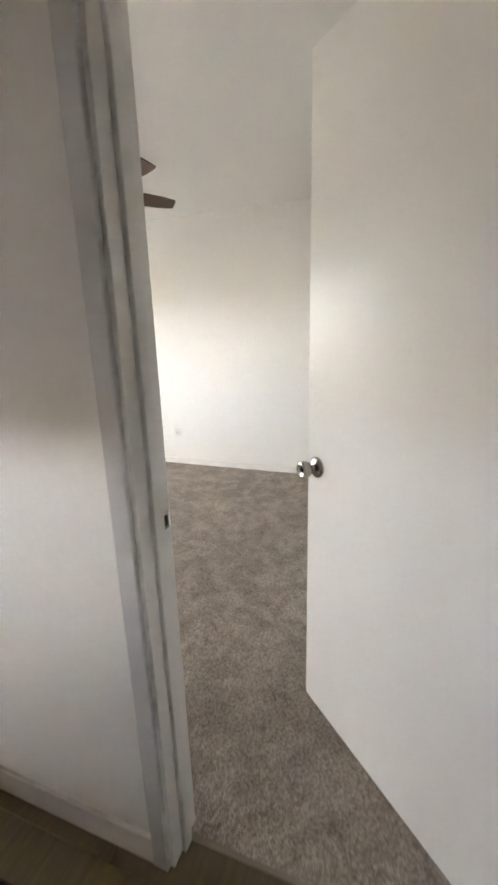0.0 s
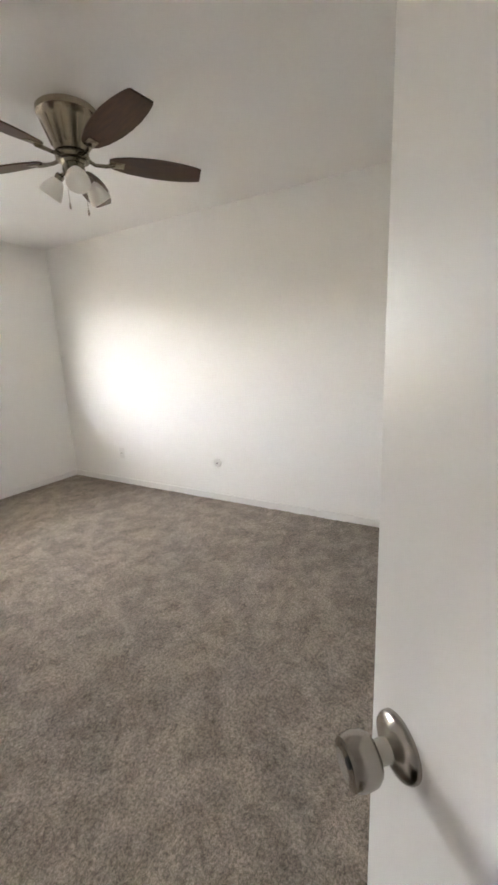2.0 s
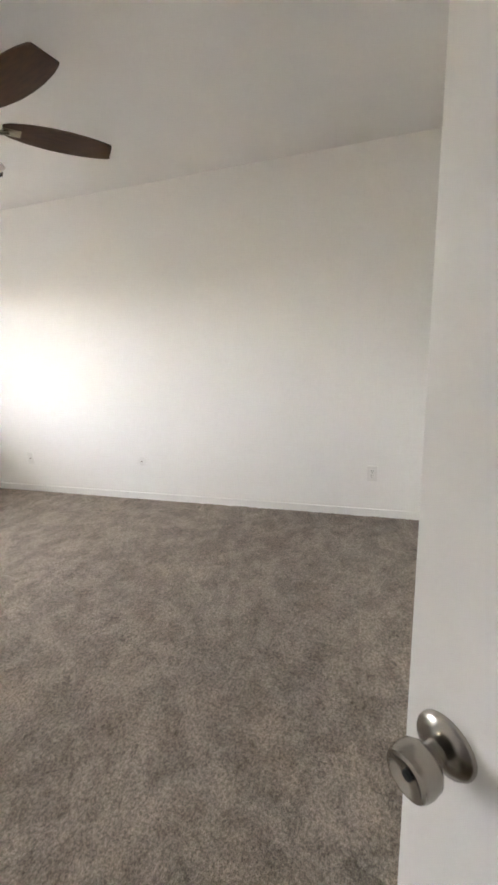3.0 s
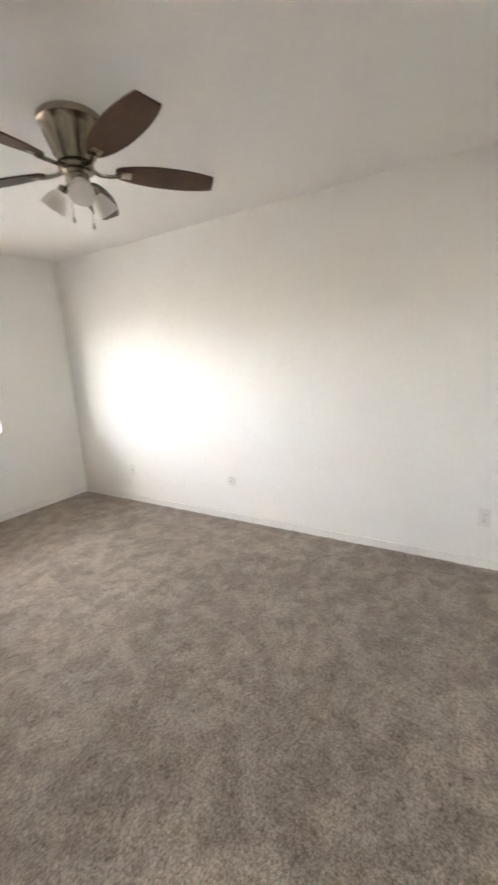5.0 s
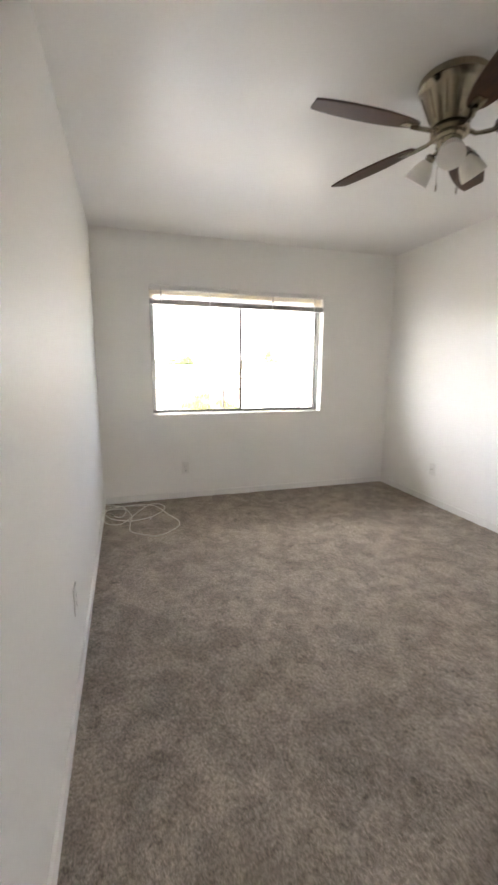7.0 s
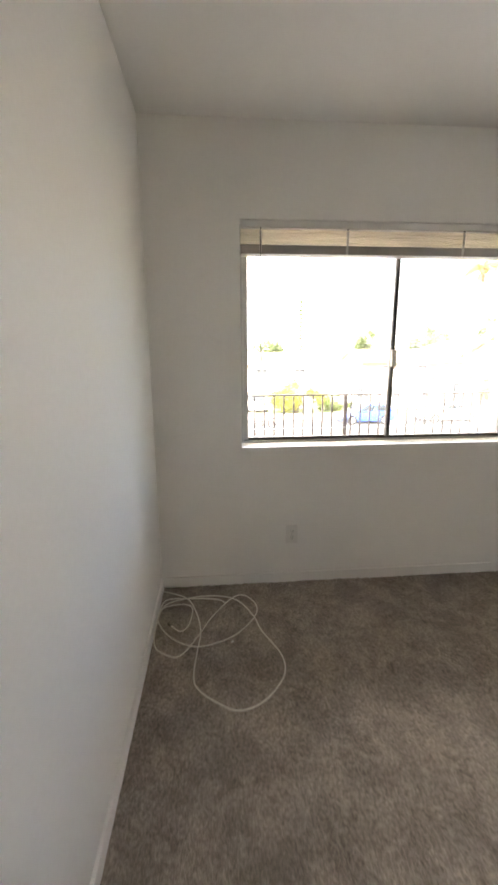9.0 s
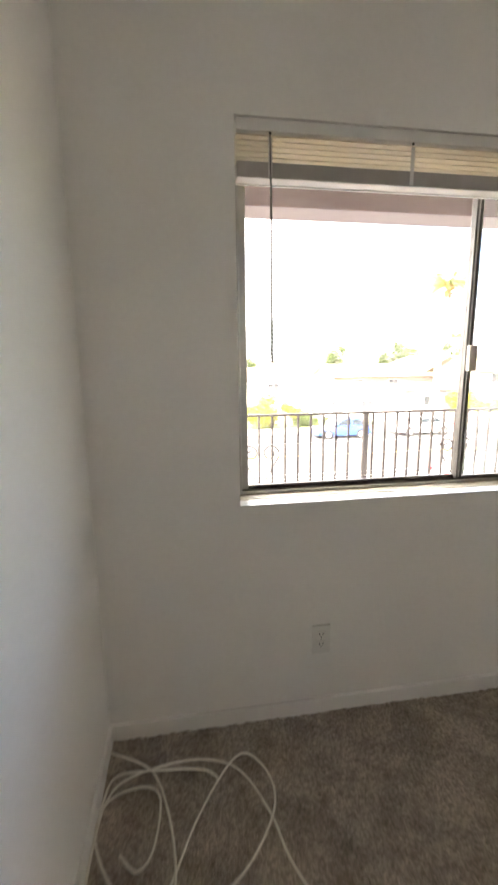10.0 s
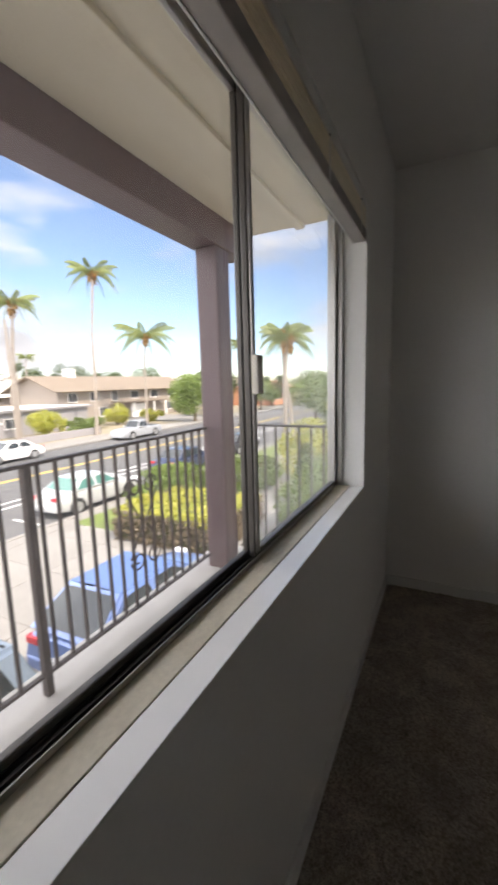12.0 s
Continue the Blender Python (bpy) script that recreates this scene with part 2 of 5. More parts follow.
M["stucco"] = material("stucco_cream", (0.54, 0.50, 0.40), 0.85, var=0.4, scale=2.5, color2=(0.46, 0.42, 0.33), bump=0.5, bump_scale=70, fine=0.05)
M["beam"] = material("brown_painted_timber", (0.105, 0.064, 0.068), 0.5, var=0.5, scale=5, color2=(0.078, 0.048, 0.052), stretch=(1, 1, 1), bump=0.2, bump_scale=60, fine=0.08)
M["deck"] = material("deck_concrete", (0.42, 0.40, 0.37), 0.8, var=0.6, scale=5, color2=(0.30, 0.285, 0.26), bump=0.3, bump_scale=60, fine=0.08)
M["iron"] = material("black_brown_iron", (0.038, 0.028, 0.026), 0.5, 0.3, var=0.5, scale=20, color2=(0.07, 0.05, 0.042), bump=0.1)
M["asphalt"] = material("asphalt", (0.070, 0.070, 0.072), 0.9, var=0.6, scale=0.35, color2=(0.10, 0.098, 0.095), fine=0.2, fine_scale=30, bump=0.3, bump_scale=60)
M["concrete"] = material("concrete_paving", (0.20, 0.19, 0.175), 0.85, var=0.6, scale=0.6, color2=(0.155, 0.147, 0.135), fine=0.1, fine_scale=25, bump=0.2, bump_scale=60, random_tint=0.06)
M["paint_white"] = material("road_paint_white", (0.68, 0.68, 0.66), 0.7, var=0.5, scale=3, color2=(0.5, 0.5, 0.48))
M["paint_yellow"] = material("road_paint_yellow", (0.62, 0.42, 0.06), 0.7, var=0.5, scale=3, color2=(0.5, 0.34, 0.08))
M["grass"] = material("lawn", (0.11, 0.15, 0.035), 0.9, var=0.7, scale=1.2, color2=(0.07, 0.09, 0.02), fine=0.3, fine_scale=20, bump=0.8, bump_scale=30)
M["soil"] = material("dry_ground", (0.24, 0.20, 0.14), 0.95, var=0.6, scale=0.3, color2=(0.16, 0.15, 0.09), fine=0.2, fine_scale=8)
M["leaf"] = leaf("leaf_green", (0.10, 0.16, 0.03), (0.16, 0.20, 0.045))
M["leaf_yellow"] = leaf("leaf_yellow_green", (0.36, 0.34, 0.04), (0.20, 0.26, 0.04), 2.5)
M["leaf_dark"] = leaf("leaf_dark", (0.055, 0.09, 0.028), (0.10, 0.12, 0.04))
M["twig"] = material("twig_brown", (0.10, 0.075, 0.045), 0.9, var=0.6, scale=6)
M["palm_fruit"] = leaf("palm_fruit", (0.55, 0.24, 0.06), (0.40, 0.17, 0.05), 4, 0.2)
M["terracotta"] = material("terracotta_stucco", (0.42, 0.19, 0.10), 0.85, var=0.5, scale=1.2, color2=(0.34, 0.16, 0.09), fine=0.1, fine_scale=20)
M["roof_red"] = material("clay_roof_tile", (0.36, 0.14, 0.07), 0.8, var=0.6, scale=2.0, color2=(0.24, 0.10, 0.06), fine=0.25, fine_scale=12)
M["palm_leaf"] = leaf("palm_frond", (0.15, 0.21, 0.075), (0.27, 0.28, 0.09), 1.5, 0.25)
M["palm_dry"] = material("palm_dry_fruit", (0.36, 0.21, 0.06), 0.8, var=0.6, scale=4, color2=(0.24, 0.13, 0.04))
M["bark"] = material("palm_trunk", (0.25, 0.215, 0.18), 0.9, var=0.6, scale=3, color2=(0.17, 0.145, 0.12), stretch=(1, 1, 4), bump=0.4, bump_scale=20)
M["roof_tan"] = material("roof_shingle_tan", (0.175, 0.14, 0.105), 0.9, var=0.5, scale=1.2, color2=(0.13, 0.10, 0.075), fine=0.12, fine_scale=6)
M["roof_white"] = material("roof_pale", (0.58, 0.55, 0.50), 0.85, var=0.5, scale=0.8, color2=(0.50, 0.47, 0.42))
M["house_white"] = material("house_paint_white", (0.80, 0.78, 0.74), 0.8, var=0.3, scale=1.0, color2=(0.72, 0.70, 0.66))
M["house_grey"] = material("house_paint_grey", (0.24, 0.23, 0.235), 0.8, var=0.4, scale=0.8, color2=(0.19, 0.18, 0.185))
M["house_beige"] = material("house_paint_beige", (0.27, 0.23, 0.195), 0.8, var=0.4, scale=0.8, color2=(0.22, 0.19, 0.16))
M["pane_dark"] = material("house_window_pane", (0.05, 0.055, 0.065), 0.08, var=0.3, scale=2, color2=(0.09, 0.095, 0.10))
M["tyre"] = material("tyre_rubber", (0.02, 0.02, 0.02), 0.8, var=0.4, scale=10)
M["rim"] = material("alloy_rim", (0.55, 0.55, 0.56), 0.3, 0.8, var=0.3, scale=12)
M["car_glass"] = material("car_glass", (0.020, 0.026, 0.030), 0.06, var=0.2, scale=3, spec=0.35)
M["car_glass_green"] = material("car_glass_green", (0.06, 0.15, 0.13), 0.06, var=0.2, scale=3, spec=0.4)
M["tail"] = material("tail_light", (0.45, 0.02, 0.03), 0.15, var=0.3, scale=20)
M["headlamp"] = material("head_light", (0.7, 0.72, 0.74), 0.1, var=0.2, scale=20)
M["black_trim"] = material("black_trim", (0.018, 0.018, 0.02), 0.5, var=0.3, scale=10)
for key, c in (("silver", (0.40, 0.41, 0.405)), ("blue", (0.09, 0.15, 0.33)), ("bright_blue", (0.03, 0.10, 0.50)), ("pale_blue", (0.24, 0.30, 0.36)),
               ("white_car", (0.78, 0.78, 0.77)), ("navy", (0.02, 0.03, 0.07)), ("dark", (0.025, 0.025, 0.03)), ("truck_silver", (0.30, 0.315, 0.33))):
    M[key] = material("car_paint_" + key, c, 0.28, 0.15, var=0.2, scale=2, color2=tuple(v * 0.9 for v in c), coat=0.6)


# ---- mesh helpers ----
def box(bm, x0, x1, y0, y1, z0, z1, bevel=0.0):
    got = bmesh.ops.create_cube(bm, size=1.0, matrix=Matrix.LocRotScale(((x0 + x1) / 2, (y0 + y1) / 2, (z0 + z1) / 2), None, (x1 - x0, y1 - y0, z1 - z0)))
    if bevel:
        es = list({e for v in got["verts"] for e in v.link_edges})
        bmesh.ops.bevel(bm, geom=es, offset=bevel, segments=2, affect="EDGES", profile=0.5)
    return bm


def boxed(x0, x1, y0, y1, z0, z1, bevel=0.0):
    return box(bmesh.new(), x0, x1, y0, y1, z0, z1, bevel)


def lathe(bm, profile, steps=24, m=Matrix()):
    """Turns (radius, height) pairs about z, then lays the shape by m."""
    rings = []
    for r, z in profile:
        rings.append([bm.verts.new(m @ Vector((r * math.cos(2 * math.pi * i / steps), r * math.sin(2 * math.pi * i / steps), z))) for i in range(steps)])
    for a, b in zip(rings, rings[1:]):
        for i in range(steps):
            bm.faces.new((a[i], a[(i + 1) % steps], b[(i + 1) % steps], b[i]))
    bm.faces.new(list(reversed(rings[0])))
    bm.faces.new(rings[-1])
    return bm


def tube(bm, points, radius, sides=8, closed=False):
    """A round rod along points; radius is a number or one for each point."""
    pts = [Vector(p) for p in points]
    rad = radius if isinstance(radius, (list, tuple)) else [radius] * len(pts)
    rings, side = [], None
    for i, p in enumerate(pts):
        a, b = pts[max(i - 1, 0)], pts[min(i + 1, len(pts) - 1)]
        t = (b - a).normalized()
        if side is None:
            side = t.orthogonal().normalized()
        side = (side - t * side.dot(t))
        side = side.normalized() if side.length > 1e-5 else t.orthogonal().normalized()
        up = t.cross(side)
        rings.append([bm.verts.new(p + (side * math.cos(2 * math.pi * k / sides) + up * math.sin(2 * math.pi * k / sides)) * rad[i]) for k in range(sides)])
    for a, b in zip(rings, rings[1:]):
        for k in range(sides):
            bm.faces.new((a[k], a[(k + 1) % sides], b[(k + 1) % sides], b[k]))
    bm.faces.new(list(reversed(rings[0])))
    bm.faces.new(rings[-1])
    return bm


def mesh_of(name, bm, mat, smooth=False):
    me = bpy.data.meshes.new(name)
    bmesh.ops.recalc_face_normals(bm, faces=bm.faces)
    bm.to_mesh(me)
    bm.free()
    me.materials.append(mat)
    if smooth:
        me.polygons.foreach_set("use_smooth", [True] * len(me.polygons))
        me.set_sharp_from_angle(angle=radians(38))
    return me


def part(name, bm, mat, parent=None, label="", smooth=False, m=None):
    """One mesh object under a thing or a part."""
    ob = new(name, mesh_of(name, bm, mat, smooth))
    if parent is not None:
        ob.parent = parent
    if m is not None:
        ob.matrix_local = m
    return tagged(ob, label)


def thing(name, label, category, m=Matrix(), group=""):
    """An Empty at a thing's base, which parents its parts."""
    ob = new(name)
    ob.empty_display_size = 0.1
    ob.matrix_basis = m
    return tagged(ob, label, category, group)


def structure(name, bm, mat, label, category, smooth=False):
    return tagged(part(name, bm, mat, None, "", smooth), label, category, "", "structure")


# ---- room ----
W, L, H = 3.03, 4.735, 2.445        # width, length and height of the bedroom
WX0, WX1, WZ0, WZ1 = 0.479, 2.217, 0.832, 2.007   # the window's opening
DY0, DY1, DZ = -4.555, -3.770, 2.050              # the doorway
T = 0.16

bm = bmesh.new()   # window wall
box(bm, -0.11, WX0, 0, T, -0.25, H)
box(bm, WX1, W + 0.12, 0, T, -0.25, H)
box(bm, WX0, WX1, 0, T, -0.25, WZ0)
box(bm, WX0, WX1, 0, T, WZ1, H)
structure("wall_north", bm, M["wall"], "white semi-gloss painted plaster wall with a window", "wall")
structure("wall_east", boxed(W, W + 0.12, -L - 0.75, 0, -0.25, H), M["wall"], "long white semi-gloss painted plaster wall", "wall")
bm = bmesh.new()   # door wall
box(bm, -0.11, 0, DY1, 0, -0.25, H)
box(bm, -0.11, 0, -L - 0.75, DY0, -0.25, H)
box(bm, -0.11, 0, DY0, DY1, DZ, H)
structure("wall_west", bm, M["wall"], "white semi-gloss painted plaster wall with a doorway", "wall")
bm = bmesh.new()   # closet wall: header and a narrow return
box(bm, 0, W, -L - 0.10, -L, 1.97, H)
box(bm, 0, 0.06, -L - 0.10, -L, 0, 1.97)
structure("wall_south", bm, M["wall"], "white painted header wall above a mirrored closet", "wall")
structure("closet_back_wall", boxed(0, W, -L - 0.75, -L - 0.65, -0.25, H), M["wall"], "white painted back wall inside a closet", "wall")
structure("ceiling", boxed(-0.11, W + 0.12, -L - 0.75, T, H, H + 0.12), M["ceiling"], "flat white painted ceiling with a soft sheen", "ceiling")

# hall behind the door
bm = bmesh.new()
box(bm, -1.52, -1.40, -5.6, -3.30, -0.25, H)
box(bm, -1.52, -1.40, -2.80, -2.0, -0.25, H)
# unseen slot added between these two boxes to let daylight into the hall
box(bm, -1.52, -1.40, -3.30, -2.80, -0.25, 1.02)
box(bm, -1.52, -1.40, -3.30, -2.80, 1.18, H)
box(bm, -1.40, -0.11, -5.6, -5.48, -0.25, H)
box(bm, -1.40, -0.11, -2.12, -2.0, -0.25, H)
structure("hall_wall", bm, M["wall"], "white painted hallway walls", "wall")
structure("hall_ceiling", boxed(-1.52, -0.11, -5.6, -2.0, H, H + 0.12), M["ceiling"], "white painted hallway ceiling", "ceiling")
hall = structure("hall_floor", boxed(-1.40, -0.035, -5.48, -2.12, -0.25, -0.012), M["subfloor"], "dark brown wood plank hallway floor", "floor")

# carpet: a sheet of uneven pile
nx, ny = 304, 472
gx, gy = np.meshgrid(np.linspace(-0.03, W, nx), np.linspace(-L - 0.65, 0, ny))
rng = np.random.default_rng(4)
gz = rng.uniform(-0.0065, 0.0015, gx.shape)
low = rng.uniform(-1, 1, (60, 40))
iy, ix = (np.arange(ny) * 59 / ny), (np.arange(nx) * 39 / nx)
fy, fx = iy % 1, ix % 1
a0, b0 = iy.astype(int), ix.astype(int)
sm = (low[np.ix_(a0, b0)] * np.outer(1 - fy, 1 - fx) + low[np.ix_(a0 + 1, b0)] * np.outer(fy, 1 - fx)
      + low[np.ix_(a0, b0 + 1)] * np.outer(1 - fy, fx) + low[np.ix_(a0 + 1, b0 + 1)] * np.outer(fy, fx))
gz = gz + 0.0025 * sm
for (mx0, my0), (mx1, my1) in (((2.45, -4.37), (2.02, -4.49)),):      # the pressed mark of a thing that stood there
    dxm, dym = mx1 - mx0, my1 - my0
    ln = math.hypot(dxm, dym)
    along = ((gx - mx0) * dxm + (gy - my0) * dym) / ln
    across = np.abs(-(gx - mx0) * dym + (gy - my0) * dxm) / ln
    inside = (along > 0) & (along < ln)
    gz = np.where(inside & (across > 0.022) & (across < 0.036), gz - 0.009, gz)
verts = np.column_stack((gx.ravel(), gy.ravel(), gz.ravel()))
ii = (np.arange(ny - 1)[:, None] * nx + np.arange(nx - 1)[None, :]).ravel()
faces = np.column_stack((ii, ii + 1, ii + nx + 1, ii + nx))
me = bpy.data.meshes.new("floor")
me.from_pydata(verts.tolist(), [], faces.tolist())
me.materials.append(M["carpet"])
me.polygons.foreach_set("use_smooth", [True] * len(me.polygons))
floor_ob = tagged(new("floor", me), "worn taupe cut-pile carpet with scuffed nap", "floor", "", "structure")
structure("floor_slab", boxed(-0.03, W, -L - 0.65, 0, -0.25, -0.02), M["subfloor"], "floor slab under the carpet", "floor")
th = structure("threshold_trim", boxed(-0.044, -0.028, DY0, DY1, -0.012, 0.004, 0.003), M["strip"], "thin tan transition strip between carpet and planks", "trim")

# baseboards
def baseboard(name, x0, x1, y0, y1, h=0.058):
    structure(name, boxed(x0, x1, y0, y1, -0.01, h, 0.003), M["trim"], "low white painted wooden baseboard", "baseboard")


baseboard("baseboard_north", 0.012, W - 0.012, -0.012, 0)
baseboard("baseboard_east", W - 0.012, W, -L, 0)
baseboard("baseboard_west", 0, 0.012, DY1 + 0.062, 0)
baseboard("baseboard_hall", -0.122, -0.11, DY1 + 0.0385, -2.12, 0.085)

# door frame: jambs, stop and casings
def door_frame():
    t = thing("door_frame_1", "white painted wooden door frame with shade-grey casing and stop", "door frame")
    tagged(t, kind="structure")
    part("jamb", boxed(-0.113, 0.003, DY1 - 0.018, DY1, 0, DZ, 0.002), M["trim"], t)
    part("jamb", boxed(-0.113, 0.003, DY0, DY0 + 0.018, 0, DZ, 0.002), M["trim"], t)
    part("head_jamb", boxed(-0.113, 0.003, DY0, DY1, DZ - 0.018, DZ, 0.002), M["trim"], t)
    part("stop", boxed(-0.075, -0.040, DY1 - 0.031, DY1 - 0.0181, 0, DZ - 0.018, 0.003), M["trim"], t)
    part("stop", boxed(-0.075, -0.040, DY0 + 0.0181, DY0 + 0.031, 0, DZ - 0.018, 0.003), M["trim"], t)
    # hall-side casings: shade is put into their grey colour
    part("casing", boxed(-0.1265, -0.1105, DY1 - 0.006, DY1 + 0.038, 0, DZ + 0.055, 0.003), M["casing_shaded"], t, "white painted casing with hall shade in its grey colour")
    part("casing", boxed(-0.1265, -0.1105, DY0 - 0.055, DY0 + 0.006, 0, DZ + 0.055, 0.003), M["casing_shaded"], t, "white painted casing with hall shade in its grey colour")
    part("casing", boxed(-0.1265, -0.1105, DY0 + 0.0065, DY1 - 0.0065, DZ - 0.006, DZ + 0.055, 0.003), M["casing_shaded"], t)
    part("casing", boxed(0.0005, 0.0145, DY1 - 0.006, DY1 + 0.058, 0, DZ + 0.055, 0.003), M["trim"], t)
    part("casing", boxed(0.0005, 0.0145, DY0 + 0.0065, DY1 - 0.0065, DZ - 0.006, DZ + 0.055, 0.003), M["trim"], t)
    sp = part("strike_plate", boxed(-0.030, -0.006, DY1 - 0.0196, DY1 - 0.0178, 0.925, 0.965, 0.0006), M["metal"], t, "worn metal strike plate")
    part("latch_hole", boxed(-0.026, -0.012, DY1 - 0.0202, DY1 - 0.0190, 0.932, 0.958), M["slot"], sp)


door_frame()


def door():
    hinge = Vector((0.0, -4.538, 0))
    d = Vector((0.517, -3.995, 0)) - hinge
    wid = d.length
    t = thing("door_1", "white gloss painted flush wooden door standing half open", "door", Matrix.Translation(hinge) @ Matrix.Rotation(math.atan2(d.y, d.x), 4, "Z"))
    tagged(t, kind="structure")
    part("leaf", boxed(0, wid, -0.035, 0, 0.014, 2.044, 0.0015), M["door"], t)
    for z in (0.25, 1.02, 1.80):
        part("hinge", lathe(bmesh.new(), [(0.006, z - 0.045), (0.006, z + 0.045)], 10, Matrix.Translation((-0.006, -0.036, 0))), M["metal"], t)
    kx, kz = wid - 0.050, 0.932
    for s, o in ((1, 0.0), (-1, -0.035)):
        rot = Matrix.Translation((kx, o, kz)) @ Matrix.Rotation(radians(-90 * s), 4, "X")
        k = part("knob", lathe(bmesh.new(), [(0.0335, 0.0), (0.0335, 0.004), (0.031, 0.008), (0.022, 0.012), (0.0125, 0.016), (0.0115, 0.030), (0.0125, 0.032)], 32, rot), M["metal"], t, "brushed satin nickel round knob", True)
        part("knob_head", lathe(bmesh.new(), [(0.0125, 0.0315), (0.0215, 0.034), (0.0255, 0.040), (0.0265, 0.050), (0.0255, 0.058), (0.0235, 0.0625), (0.0195, 0.064), (0.014, 0.0605), (0.006, 0.059)], 32, rot), M["metal"], k, "", True)
        part("keyhole", lathe(bmesh.new(), [(0.0055, 0.058), (0.0055, 0.0615), (0.004, 0.062)], 14, rot), M["slot"], k)
    part("latch_plate", boxed(wid - 0.0005, wid + 0.0012, -0.030, -0.005, kz - 0.028, kz + 0.028), M["metal"], t)
    part("latch_bolt", boxed(wid + 0.001, wid + 0.009, -0.024, -0.011, kz - 0.010, kz + 0.010, 0.002), M["metal"], t)


door()


# ---- window ----
def window():
    t = thing("window_1", "dark bronze aluminium sliding window with a white reveal", "window")
    tagged(t, kind="structure")
    y0, y1 = 0.118, 0.156
    # the sill's rear half is a darker cream than its front
    part("window_sill", boxed(WX0 + 0.001, WX1 - 0.001, 0.058, y0 + 0.002, WZ0 - 0.004, WZ0 + 0.005, 0.002), M["stool"], t, "cream sill board behind the white front")
    part("window_stool", boxed(WX0 + 0.001, WX1 - 0.001, 0.0005, 0.0575, WZ0 - 0.003, WZ0 + 0.003, 0.0015), M["stool_gloss"], t, "glossy white painted sill front")
    fr = part("window_frame", boxed(WX0, WX1, y0, y1, WZ0 + 0.0005, WZ0 + 0.012, 0.002), M["bronze"], t, "dark bottom track")
    part("track_lip", boxed(WX0 + 0.001, WX1 - 0.001, y0 - 0.0035, y0 - 0.0005, WZ0 + 0.0055, WZ0 + 0.017, 0.0008), M["alu"], fr, "pale aluminium front lip")
    for zz in (0.124, 0.137, 0.150):
        part("track_rib", boxed(WX0 + 0.002, WX1 - 0.002, zz - 0.0015, zz + 0.0015, WZ0 + 0.0122, WZ0 + 0.019), M["bronze"], fr)
    part("window_frame", boxed(WX0, WX1, 0.095, y1, WZ1 - 0.035, WZ1 - 0.0005, 0.002), M["alu"], t, "grey aluminium head track")
    part("window_frame", boxed(WX0 + 0.0005, WX0 + 0.02, 0.092, y1, WZ0 + 0.019, WZ1 - 0.036, 0.002), M["alu"], t)
    part("window_frame", boxed(WX1 - 0.02, WX1 - 0.0005, 0.092, y1, WZ0 + 0.019, WZ1 - 0.036, 0.002), M["alu"], t)

    def sash(name, xa, xb, ya, yb, mats, glazing, za=WZ0 + 0.0195, zb=WZ1 - 0.034):
        s = thing(name, "", "")
        s.parent = t
        w, (ml, mr, mh) = 0.028, mats
        part("stile", boxed(xa, xa + w, ya, yb, za, zb, 0.003), ml, s)
        part("stile", boxed(xb - w, xb, ya, yb, za, zb, 0.003), mr, s)
        part("rail", boxed(xa + w, xb - w, ya, yb, za, za + 0.014, 0.003), mh, s)
        part("rail", boxed(xa + w, xb - w, ya, yb, zb - 0.030, zb, 0.003), M["alu"], s)
        p = part("pane", boxed(xa + w - 0.004, xb - w + 0.004, (ya + yb) / 2 - 0.002, (ya + yb) / 2 + 0.002, za + 0.011, zb - 0.026), M[glazing], s, "clear glass pane")
        p.visible_shadow = False
        return s

    sash("fixed_sash", WX0 + 0.021, 1.385, 0.136, 0.152, (M["alu"], M["bronze"], M["bronze"]), "glass")
    s = sash("sliding_sash", 1.352, WX1 - 0.021, 0.114, 0.131, (M["bronze"], M["alu"], M["bronze"]), "glass_dusty")
    part("pull_rib", boxed(1.358, 1.362, 0.1095, 0.1145, WZ0 + 0.03, WZ1 - 0.05), M["alu"], s)
    part("pull_rib", boxed(1.372, 1.375, 0.1095, 0.1145, WZ0 + 0.03, WZ1 - 0.05), M["alu"], s)
    part("latch", boxed(1.354, 1.386, 0.094, 0.1135, 1.272, 1.366, 0.004), M["blind"], s, "cream plastic latch")


window()


